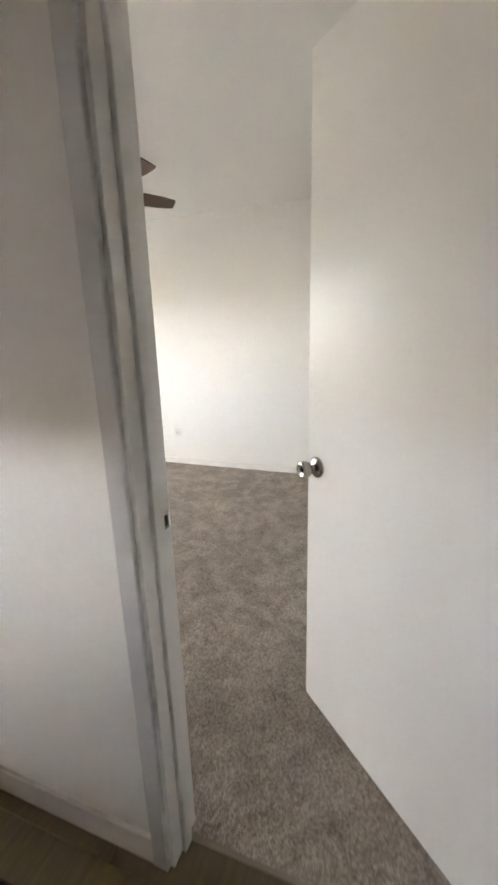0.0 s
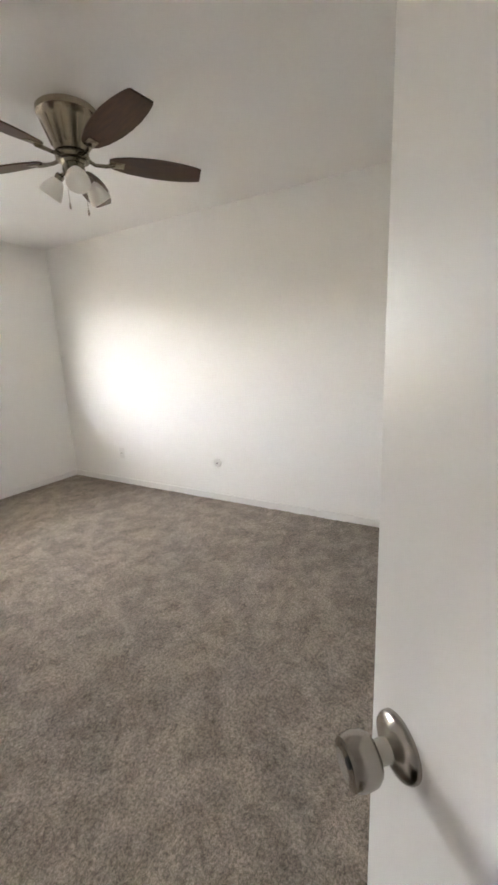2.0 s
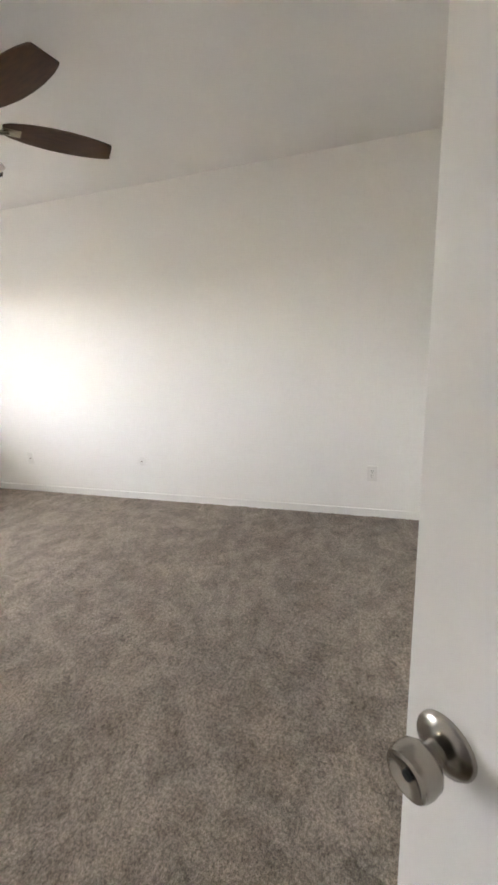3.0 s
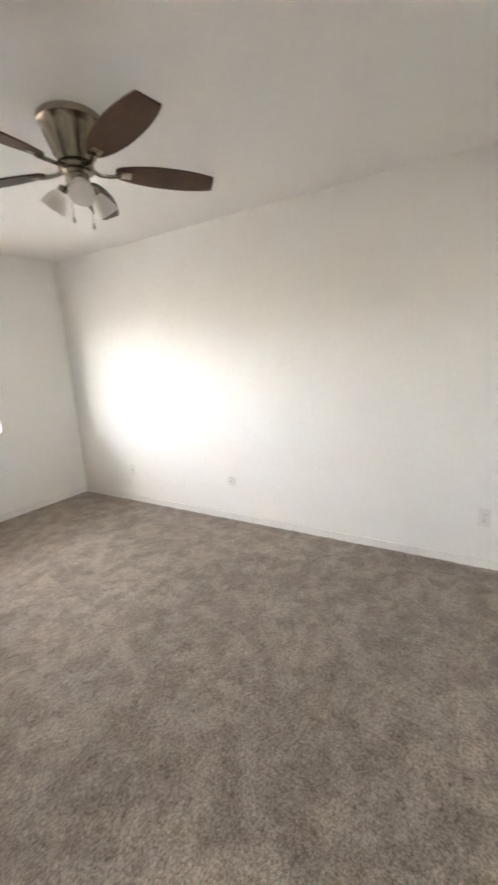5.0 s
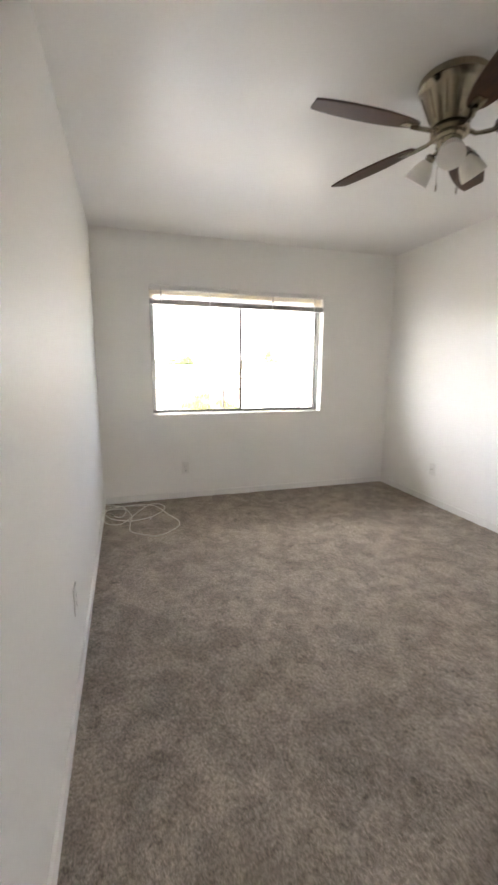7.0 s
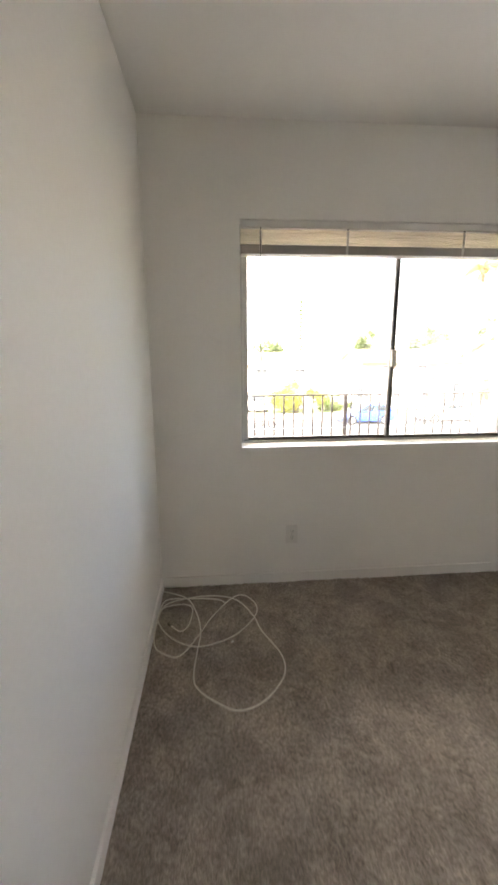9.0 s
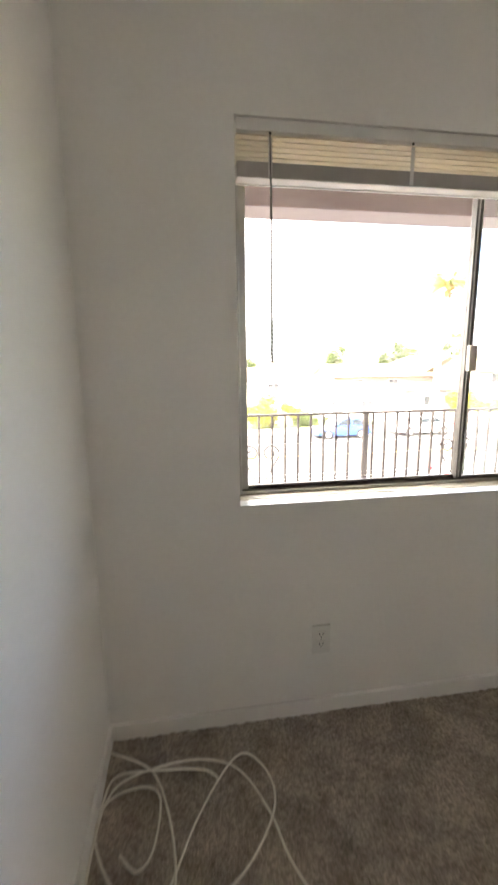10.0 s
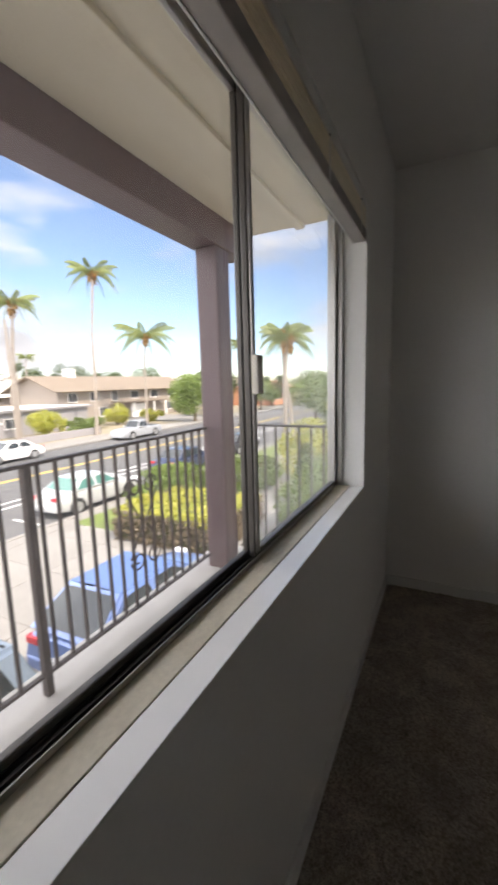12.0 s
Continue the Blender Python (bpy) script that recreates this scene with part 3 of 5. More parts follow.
def blind():
    t = thing("window_blind", "cream vinyl slatted blind pulled all the way up", "blind", Matrix.Translation((WX0 + 0.006, 0, 0)))
    w = WX1 - WX0 - 0.012
    part("headrail", boxed(0, w, 0.004, 0.050, 1.970, 2.004, 0.003), M["plastic"], t, "white metal headrail")
    for i in range(5):
        z = 1.961 - i * 0.0145
        bm = bmesh.new()
        pts = [(-0.026 + 0.0087 * k, 0.004 - 0.0006 * (k - 3) ** 2) for k in range(7)]
        top = [(bm.verts.new((0, 0.029 + y, z + h)), bm.verts.new((w, 0.029 + y, z + h))) for y, h in pts]
        bot = [(bm.verts.new((0, 0.029 + y, z + h - 0.003)), bm.verts.new((w, 0.029 + y, z + h - 0.003))) for y, h in pts]
        for k in range(6):
            bm.faces.new((top[k][0], top[k][1], top[k + 1][1], top[k + 1][0]))
            bm.faces.new((bot[k + 1][0], bot[k + 1][1], bot[k][1], bot[k][0]))
        for k in (0, 6):
            bm.faces.new((top[k][0], top[k][1], bot[k][1], bot[k][0]))
        part("slat", bm, M["slat"], t, "", True)
    part("bottom_rail", boxed(0, w, 0.003, 0.055, 1.845, 1.890, 0.004), M["rail_grey"], t, "taupe bottom rail")
    # white strip added to draw the light along the rail's lower edge
    part("rail_lip", boxed(0.002, w - 0.002, 0.049, 0.054, 1.8425, 1.8449, 0.0008), M["plastic"], t, "thin white strip drawn as the rail's lit lower edge")
    for x in (0.10, 0.55, w - 0.55, w - 0.10):
        part("ladder_cord", boxed(x - 0.006, x + 0.006, 0.0012, 0.0024, 1.848, 1.955), M["plastic"], t)
        part("rail_button", lathe(bmesh.new(), [(0.004, 0), (0.004, 0.002)], 8, Matrix.Translation((x, 0.0035, 1.965)) @ Matrix.Rotation(radians(90), 4, "X")), M["slot"], t)
    part("wand", tube(bmesh.new(), [(0.098, -0.004, 1.958), (0.100, -0.008, 1.80), (0.102, -0.008, 1.308)], [0.002, 0.0032, 0.0038], 6), M["wand"], t, "thin dark plastic tilt wand")


blind()


# ---- ceiling fan ----
def ceiling_fan():
    c = Matrix.Translation((1.583, -2.322, 0))
    t = thing("ceiling_fan", "brushed nickel flush-mount ceiling fan with dark walnut blades", "ceiling fan", c)
    part("canopy", lathe(bmesh.new(), [(0.05, 2.268), (0.074, 2.272), (0.082, 2.295), (0.100, 2.34), (0.120, 2.39), (0.129, 2.412), (0.135, 2.416), (0.136, 2.438), (0.130, 2.4445)], 40), M["brass_nickel"], t, "warm brushed nickel motor housing", True)
    for i in range(10):
        a = 2 * math.pi * i / 10
        part("housing_rib", tube(bmesh.new(), [(0.081 * math.cos(a), 0.081 * math.sin(a), 2.292), (0.120 * math.cos(a), 0.120 * math.sin(a), 2.39)], 0.0045, 6), M["brass_nickel"], t)
    part("flywheel", lathe(bmesh.new(), [(0.06, 2.236), (0.075, 2.24), (0.078, 2.255), (0.07, 2.268)], 32), M["brass_nickel"], t, "", True)
    part("switch_cup", lathe(bmesh.new(), [(0.030, 2.165), (0.046, 2.175), (0.052, 2.20), (0.048, 2.225), (0.055, 2.236)], 32), M["brass_nickel"], t, "", True)
    # one blade along +x, tilted, then five copies of the mesh
    bmb = bmesh.new()
    up = [(0.165, 0.024), (0.19, 0.040), (0.26, 0.058), (0.35, 0.069), (0.43, 0.071), (0.51, 0.067), (0.58, 0.057), (0.618, 0.048), (0.632, 0.042),
          (0.618, -0.044), (0.607, -0.050), (0.57, -0.058), (0.51, -0.066), (0.43, -0.071), (0.35, -0.069), (0.26, -0.058), (0.19, -0.040), (0.165, -0.024)]
    a = [bmb.verts.new((x, y, 0.0035)) for x, y in up]
    b = [bmb.verts.new((x, y, -0.0035)) for x, y in up]
    bmb.faces.new(a)
    bmb.faces.new(list(reversed(b)))
    for i in range(len(up)):
        j = (i + 1) % len(up)
        bmb.faces.new((a[i], b[i], b[j], a[j]))
    blade_me = mesh_of("blade", bmb, M["walnut"])
    bmi = bmesh.new()
    tube(bmi, [(0.065, 0, 0.0), (0.10, 0.012, -0.012), (0.15, 0.010, -0.012), (0.19, 0, -0.008)], [0.010, 0.008, 0.009, 0.010], 8)
    box(bmi, 0.165, 0.235, -0.022, 0.022, -0.0085, -0.0045, 0.0015)
    iron_me = mesh_of("blade_iron", bmi, M["brass_nickel"], True)
    for ang in FAN_ANGLES:
        m = Matrix.Translation((0, 0, 2.252)) @ Matrix.Rotation(radians(ang), 4, "Z") @ Matrix.Rotation(radians(-13), 4, "X")
        for nm, data in (("blade", blade_me), ("blade_iron", iron_me)):
            ob = new(nm, data)
            ob.parent = t
            ob.matrix_local = m
    for ang in (235, 355, 115):
        r = Matrix.Rotation(radians(ang), 4, "Z")
        arm = part("lamp_arm", tube(bmesh.new(), [r @ Vector(p) for p in ((0.03, 0, 2.185), (0.055, 0, 2.19), (0.075, 0, 2.18))], 0.008, 8), M["brass_nickel"], t, "", True)
        sh = r @ Matrix.Translation((0.072, 0, 2.182)) @ Matrix.Rotation(radians(-38), 4, "Y")
        part("lamp_socket", lathe(bmesh.new(), [(0.018, -0.022), (0.021, 0.0), (0.016, 0.008)], 18, sh), M["brass_nickel"], arm, "", True)
        part("shade", lathe(bmesh.new(), [(0.050, -0.105), (0.053, -0.103), (0.051, -0.085), (0.043, -0.055), (0.030, -0.028), (0.0215, -0.018), (0.019, -0.020), (0.028, -0.032), (0.040, -0.057), (0.047, -0.086), (0.049, -0.1045)], 28, sh), M["shade"], t, "white frosted glass bell shade", True)
    for x, y, z in ((0.03, -0.032, 2.035), (-0.028, 0.024, 2.06)):
        ch = part("pull_chain", tube(bmesh.new(), [(x, y, 2.17), (x, y, z)], 0.0012, 5), M["brass_nickel"], t)
        part("pull_knob", lathe(bmesh.new(), [(0.002, z - 0.028), (0.0042, z - 0.022), (0.0035, z - 0.004), (0.0015, z)], 10, Matrix.Translation((x, y, 0))), M["brass_nickel"], ch, "", True)


FAN_ANGLES = (-35.5, -105, 36.5, 108, 180)
ceiling_fan()


# ---- wall plates ----
def outlet(m, label="white duplex power outlet on a wall plate"):
    """Local x to the right, y out of the wall, z up; centred on the plate."""
    t = thing("wall_outlet", label, "outlet", m, "power outlets")
    part("plate", boxed(-0.035, 0.035, -0.0015, 0.005, -0.057, 0.057, 0.002), M["plastic"], t)
    for s in (-1, 1):
        r = part("receptacle", boxed(-0.017, 0.017, 0.004, 0.0068, s * 0.0195 - 0.0145, s * 0.0195 + 0.0145, 0.002), M["plastic"], t)
        for x in (-0.0065, 0.0065):
            part("slot", boxed(x - 0.0013, x + 0.0013, 0.006, 0.0072, s * 0.0195 - 0.001, s * 0.0195 + 0.008), M["slot"], r)
        part("ground_hole", lathe(bmesh.new(), [(0.0028, 0), (0.0028, 0.0004)], 8, Matrix.Translation((0, 0.0069, s * 0.0195 - 0.007)) @ Matrix.Rotation(radians(-90), 4, "X")), M["slot"], r)
    part("screw", lathe(bmesh.new(), [(0.003, 0), (0.0028, 0.001)], 8, Matrix.Translation((0, 0.0048, 0)) @ Matrix.Rotation(radians(-90), 4, "X")), M["alu"], t)


def jack_plate(m, label, round_face):
    t = thing("cable_plate", label, "wall plate", m)
    if round_face:
        part("plate", lathe(bmesh.new(), [(0.040, -0.001), (0.040, 0.004), (0.034, 0.009), (0.015, 0.010)], 24, Matrix.Rotation(radians(-90), 4, "X")), M["plastic"], t, "", True)
    else:
        part("plate", boxed(-0.035, 0.035, -0.0015, 0.005, -0.057, 0.057, 0.002), M["plastic"], t)
    part("jack", lathe(bmesh.new(), [(0.006, 0), (0.006, 0.010), (0.003, 0.011)], 12, Matrix.Translation((0, 0.006 if round_face else 0.004, 0)) @ Matrix.Rotation(radians(-90), 4, "X")), M["metal"], t, "metal coax jack")


EAST, WEST, NORTH = 90, -90, 180     # turns that face the plates into the room
outlet(pose(0.771, 0, 0.302, 0, 0, NORTH))
outlet(pose(W, -3.94, 0.335, 0, 0, EAST))
outlet(pose(0, -2.26, 0.352, 0, 0, WEST))
jack_plate(pose(W, -2.028, 0.351, 0, 0, EAST), "round white cable jack plate above the baseboard", True)
jack_plate(pose(W, -0.80, 0.331, 0, 0, EAST), "small white coax wall plate near the corner", False)


# ---- mirrored closet doors ----
def mirror_door(x0, x1, y, label):
    t = thing("mirror_door", label, "closet door", Matrix.Translation((x0, y, 0)), "sliding closet doors")
    w, z0, z1 = x1 - x0, 0.028, 1.950
    part("mirror", boxed(0.012, w - 0.012, -0.004, 0.004, z0 + 0.015, z1 - 0.015), M["mirror"], t, "silvered mirror sheet")
    for a, b in ((0, 0.020), (w - 0.020, w)):
        part("stile", boxed(a, b, -0.009, 0.009, z0, z1, 0.003), M["trim"], t)
    part("rail", boxed(0.0205, w - 0.0205, -0.009, 0.009, z0, z0 + 0.022, 0.003), M["trim"], t)
    part("rail", boxed(0.0205, w - 0.0205, -0.009, 0.009, z1 - 0.022, z1, 0.003), M["trim"], t)


mirror_door(1.50, W - 0.006, -L - 0.018, "tall mirrored sliding closet door in a white frame")
mirror_door(0.066, 1.54, -L - 0.044, "tall mirrored sliding closet door in a white frame")
structure("closet_track", boxed(0.06, W, -L - 0.062, -L + 0.004, -0.004, 0.026, 0.003), M["trim"], "white metal sliding door floor track", "trim")
structure("closet_head_trim", boxed(0.0, W - 0.001, -L + 0.0005, -L + 0.016, 1.925, 1.978, 0.004), M["trim"], "white painted trim along the closet head", "trim")


# ---- the loose cable ----
def smooth_line(points, per=12):
    """A Catmull-Rom line through the points."""
    p = [Vector(q) for q in points]
    p = [p[0]] + p + [p[-1]]
    out = []
    for i in range(1, len(p) - 2):
        for k in range(per):
            u = k / per
            a, b, c, d = p[i - 1], p[i], p[i + 1], p[i + 2]
            out.append(0.5 * ((2 * b) + (c - a) * u + (2 * a - 5 * b + 4 * c - d) * u * u + (3 * b - a - 3 * c + d) * u ** 3))
    return out + [p[-2]]


def coax_cable():
    t = thing("coax_cable", "long off-white coax cable lying in loose loops on the carpet", "cable", Matrix.Translation((0, 0, 0.006)))
    line = [(x, y, 0.0045 + 0.004 * math.sin(2.1 * k)) for k, (x, y) in enumerate(CABLE)]
    bm = tube(bmesh.new(), smooth_line(line, 8), 0.0036, 7)
    tube(bm, smooth_line([(x, y, 0.009) for x, y in CABLE_TAIL], 8), 0.0036, 7)
    part("jacket", bm, M["cable"], t, "", True)
    a, b = Vector(line[-2]), Vector(line[-1])
    d = (b - a).normalized()
    part("connector", tube(bmesh.new(), [b, b + d * 0.022], 0.0055, 8), M["metal"], t, "metal coax connector")


CABLE = [(0.016, -0.07), (0.15, -0.15), (0.21, -0.27), (0.24, -0.43), (0.23, -0.57), (0.22, -0.72), (0.25, -0.8), (0.34, -0.88), (0.4, -0.9), (0.47, -0.89), (0.54, -0.84), (0.61, -0.73), (0.61, -0.62), (0.54, -0.46), (0.51, -0.33), (0.43, -0.19), (0.29, -0.14), (0.1, -0.16), (0.03, -0.23), (0.016, -0.39), (0.03, -0.52), (0.1, -0.59), (0.16, -0.59), (0.23, -0.46), (0.3, -0.32), (0.4, -0.18), (0.47, -0.14), (0.53, -0.23), (0.52, -0.34), (0.41, -0.47), (0.26, -0.54), (0.16, -0.52), (0.07, -0.43), (0.016, -0.32), (0.04, -0.23), (0.14, -0.2), (0.19, -0.25), (0.18, -0.38), (0.14, -0.42), (0.09, -0.38)]
CABLE_TAIL = [(0.02, -0.3), (0.02, -0.24), (0.05, -0.16), (0.18, -0.16), (0.32, -0.18), (0.37, -0.22)]
coax_cable()

# a crumb of litter beside the cable
bm = bmesh.new()
bmesh.ops.create_icosphere(bm, subdivisions=1, radius=0.008)
for v in bm.verts:
    v.co *= random.uniform(0.6, 1.1)
tagged(part("paper_scrap", bm, M["plastic"], None, "", False, pose(0.393, -0.515, 0.006)), "small white scrap lying on the carpet", "litter")

# hall floor planks
bm_p = boxed(-0.0595, 0.0595, -0.60, 0.60, -0.006, 0.006, 0.0015)
plank_me = mesh_of("plank", bm_p, M["plank"])
for i in range(11):
    for j in range(2):
        ob = new("plank", plank_me)
        ob.parent = hall
        ob.location = (-0.100 - 0.1205 * i, -3.02 - 1.204 * j - 0.30 * (i % 3), -0.0065)

# ---- balcony outside the window ----
structure("balcony_floor", boxed(-3.0, 3.10, T, 1.28, -0.12, 0.048, 0.01), M["deck"], "grey weathered concrete balcony walkway", "floor")
structure("balcony_soffit", boxed(-3.0, 3.17, T, 1.30, 2.31, 2.43), M["stucco"], "cream stucco soffit above the balcony", "ceiling")
structure("soffit_trim", boxed(-3.0, 3.16, 0.57, 0.63, 2.285, 2.3095, 0.004), M["stucco"], "cream batten along the soffit", "trim")
structure("beam", boxed(-3.0, 3.10, 0.97, 1.16, 2.13, 2.3085, 0.006), M["beam"], "brown painted timber beam under the eave", "beam")
structure("fascia", boxed(-3.0, 3.17, 1.3005, 1.34, 2.312, 2.50, 0.004), M["beam"], "brown painted roof fascia board", "trim")
structure("column", boxed(2.70, 2.86, 0.98, 1.13, 0.048, 2.1295, 0.008), M["beam"], "square brown painted timber column", "column")
bm = bmesh.new()
box(bm, -3.0, -0.11, 0.0, T, -3.9, 2.31)
box(bm, W + 0.1205, W + 0.14, -8.0, T, -3.9, 2.31)
box(bm, -0.11, W + 0.12, 0.02, T, -3.9, -0.25)
structure("wall_outside", bm, M["stucco"], "cream stucco outside wall of the building", "wall")
structure("roof", boxed(-3.5, 3.40, -8.0, 1.34, 2.58, 2.75), M["roof_tan"], "tan roof of the building", "roof")


def railing(xs, x_end, m, z0, z1, posts, scrolls):
    t = thing("balcony_railing", "dark wrought iron balcony railing with scroll ornaments", "railing", m)
    part("top_rail", boxed(xs, x_end, -0.016, 0.016, z1 - 0.014, z1, 0.003), M["iron"], t)
    part("bottom_rail", boxed(xs, x_end, -0.012, 0.012, z0, z0 + 0.012, 0.002), M["iron"], t)
    bal = mesh_of("baluster", boxed(-0.0065, 0.0065, -0.0065, 0.0065, z0 + 0.012, z1 - 0.014), M["iron"])
    x = xs + 0.05
    while x < x_end - 0.02:
        if min(abs(x - p) for p in posts) > 0.035:
            ob = new("baluster", bal)
            ob.parent = t
            ob.location = (x, 0, 0)
        x += 0.082
    for p in posts:
        part("post", boxed(p - 0.0165, p + 0.0165, -0.0165, 0.0165, 0.048, z1 - 0.002, 0.003), M["iron"], t)
    # scrolls: pairs of spirals under a diamond, hung on some balusters
    bm = bmesh.new()
    for s in (-1, 1):
        for cz, r, flip in ((0.775, 0.055, 1), (0.385, 0.055, -1)):
            pts = []
            for k in range(22):
                a = k / 21 * 2.6 * math.pi
                rr = r * (1 - 0.75 * k / 21)
                pts.append((s * (0.062 + rr * math.cos(a)), 0, cz + flip * rr * math.sin(a)))
            tube(bm, pts, 0.005, 5)
        tube(bm, [(s * 0.117, 0, 0.755), (s * 0.015, 0, 0.58), (s * 0.117, 0, 0.405)], 0.005, 5)
    scroll = mesh_of("scroll", bm, M["iron"])
    for xsc in scrolls:
        ob = new("scroll", scroll)
        ob.parent = t
        ob.location = (xsc, 0.004, 0)


railing(-3.0, 2.698, Matrix.Translation((0, 1.115, 0)), 0.135, 1.02, (-2.2, -0.40, 1.428), (-0.62, 0.75, 2.07))
railing(0.165, 0.985, pose(2.93, 0, 0, 0, 0, 90), 0.135, 1.02, (0.18,), ())


# ---- the street ----
ZG = -3.9
structure("ground", boxed(-1500, 1500, 0.3, 3000, ZG - 0.5, ZG), M["soil"], "dry open ground reaching to the horizon", "ground")
structure("ground_behind", boxed(-1500, 1500, -1500, 0.3, ZG - 0.5, ZG - 0.001), M["soil"], "dry ground behind the building", "ground")
structure("forecourt", boxed(-40, 60, 0.32, 12.2, ZG, ZG + 0.10), M["concrete"], "pale concrete forecourt and driveway", "pavement")
road = structure("road", boxed(-400, 600, 13.0, 29.3, ZG, ZG + 0.012), M["asphalt"], "grey asphalt street", "road")
structure("kerb_near", boxed(-400, 600, 12.8, 13.0, ZG, ZG + 0.14, 0.02), M["concrete"], "pale concrete kerb", "kerb")
structure("kerb_far", boxed(-400, 600, 29.3, 29.5, ZG, ZG + 0.15, 0.02), M["concrete"], "pale concrete kerb", "kerb")
structure("pavement_near", boxed(-400, 600, 12.2, 12.8, ZG, ZG + 0.11), M["concrete"], "pale concrete pavement edge", "pavement")
pave = structure("pavement_far", boxed(-400, 600, 29.5, 33.0, ZG, ZG + 0.12), M["concrete"], "pale concrete pavement", "pavement")
slab_me = mesh_of("slab", boxed(-0.745, 0.745, -0.745, 0.745, 0, 0.02, 0.006), M["concrete"])
for i in range(30):
    for j in range(2):
        ob = new("slab", slab_me)
        ob.parent = pave
        ob.location = (4 + 1.5 * i, 30.5 + 1.5 * j, ZG + 0.118)
for i in range(10):      # forecourt slabs near the hedge
    for j in range(5):
        ob = new("slab", slab_me)
        ob.parent = bpy.data.objects["forecourt"]
        ob.scale = (1.33, 1.33, 1)
        ob.location = (0.5 + 2.0 * i, 2.6 + 2.0 * j, ZG + 0.098)
for y, x0, x1, mat, nm in ((16.95, -120, 160, "paint_white", "lane_line"), (17.75, -120, 160, "paint_white", "lane_line"), (26.2, -120, 160, "paint_white", "lane_line"),
                           (21.9, -120, 160, "paint_yellow", "centre_line"), (22.15, -120, 160, "paint_yellow", "centre_line")):
    part(nm, boxed(x0, x1, y - 0.06, y + 0.06, ZG + 0.012, ZG + 0.017), M[mat], road)
for x in (3, 10.2, 16.5, 24):
    part("parking_tick", boxed(x - 0.05, x + 0.05, 13.1, 15.2, ZG + 0.012, ZG + 0.017), M["paint_white"], road)


# ---- vehicles ----
def car(name, label, paint, at, turn, style="sedan", length=4.6, width=1.80, glass_mat="car_glass", rack=False):
    """A car built along +x (front), on its wheels; the body is lofted through sections."""
    t = thing(name, label, "car", Matrix.Translation(at) @ Matrix.Rotation(radians(turn), 4, "Z"))
    hl, hw = length / 2, width / 2
    if style == "sedan":
        belt = [(-1.0, 0.62), (-0.97, 0.86), (-0.80, 0.98), (-0.62, 1.00), (-0.2, 0.96), (0.25, 0.95), (0.42, 0.93), (0.7, 0.84), (0.93, 0.74), (1.0, 0.58)]
        cab = (-0.72, -0.42, 0.12, 0.42, 0.97, 1.44)
    elif style == "suv":
        belt = [(-1.0, 0.66), (-0.98, 1.00), (-0.90, 1.06), (-0.5, 1.06), (0.0, 1.04), (0.40, 1.03), (0.55, 1.00), (0.8, 0.94), (0.95, 0.86), (1.0, 0.66)]
        cab = (-0.96, -0.86, 0.18, 0.46, 1.04, 1.70)
    elif style == "hatch":
        belt = [(-1.0, 0.60), (-0.98, 0.90), (-0.88, 0.98), (-0.5, 1.00), (0.0, 0.96), (0.35, 0.94), (0.55, 0.90), (0.8, 0.82), (0.95, 0.72), (1.0, 0.56)]
        cab = (-0.95, -0.60, 0.04, 0.46, 0.97, 1.52)
    else:
        belt = [(-1.0, 0.70), (-0.99, 1.08), (-0.90, 1.10), (-0.30, 1.10), (-0.1, 1.10), (0.28, 1.10), (0.45, 1.10), (0.8, 1.06), (0.96, 0.98), (1.0, 0.72)]
        cab = (-0.26, -0.20, 0.14, 0.34, 1.09, 1.78)
    bm = bmesh.new()
    rings = []
    for u, top in belt:
        w = hw * (1 - 0.10 * max(0, abs(u) - 0.7) / 0.3)
        zb = 0.22 + 0.10 * max(0, abs(u) - 0.8) / 0.2
        half = [(0, top), (0.62 * w, top - 0.004), (0.86 * w, top - 0.03), (0.965 * w, top - 0.11), (w, (top + zb) / 2 + 0.06), (0.985 * w, zb + 0.16), (0.93 * w, zb + 0.02), (0.80 * w, zb)]
        ring = half + [(-y, z) for y, z in reversed(half[1:])]
        rings.append([bm.verts.new((u * hl, y, z)) for y, z in ring])
    for a, b in zip(rings, rings[1:]):
        for i in range(len(a)):
            bm.faces.new((a[i], a[(i + 1) % len(a)], b[(i + 1) % len(b)], b[i]))
    bm.faces.new(rings[0])
    bm.faces.new(list(reversed(rings[-1])))
    part("body", bm, M[paint], t, "", True)
    x0, x1, x2, x3, zb, zr = cab
    x0, x1, x2, x3 = x0 * hl, x1 * hl, x2 * hl, x3 * hl
    wb, wr = hw * 0.93, hw * 0.74

    def at_cab(fx, side, fz):
        xa = x0 + (x1 - x0) * fz
        xb = x3 + (x2 - x3) * fz
        return Vector((xa + (xb - xa) * fx, side * (wb + (wr - wb) * fz), zb + (zr - zb) * fz))

    bm = bmesh.new()
    rows = []
    for fz in (0.0, 0.3, 0.6, 0.88, 0.97):
        rows.append([at_cab(fx, s, fz) for s, fx in ((-1, 0), (-1, 0.25), (-1, 0.5), (-1, 0.75), (-1, 1), (1, 1), (1, 0.75), (1, 0.5), (1, 0.25), (1, 0))])
    vs = [[bm.verts.new(p) for p in r] for r in rows]
    for a, b in zip(vs, vs[1:]):
        for i in range(10):
            bm.faces.new((a[i], a[(i + 1) % 10], b[(i + 1) % 10], b[i]))
    crown = []
    for fx in (0, 0.25, 0.5, 0.75, 1):
        p = at_cab(fx, 0, 1.0)
        crown.append(bm.verts.new((p.x * (0.98 if fx in (0, 1) else 1), 0, zr + 0.015 * (1 - (2 * fx - 1) ** 2))))
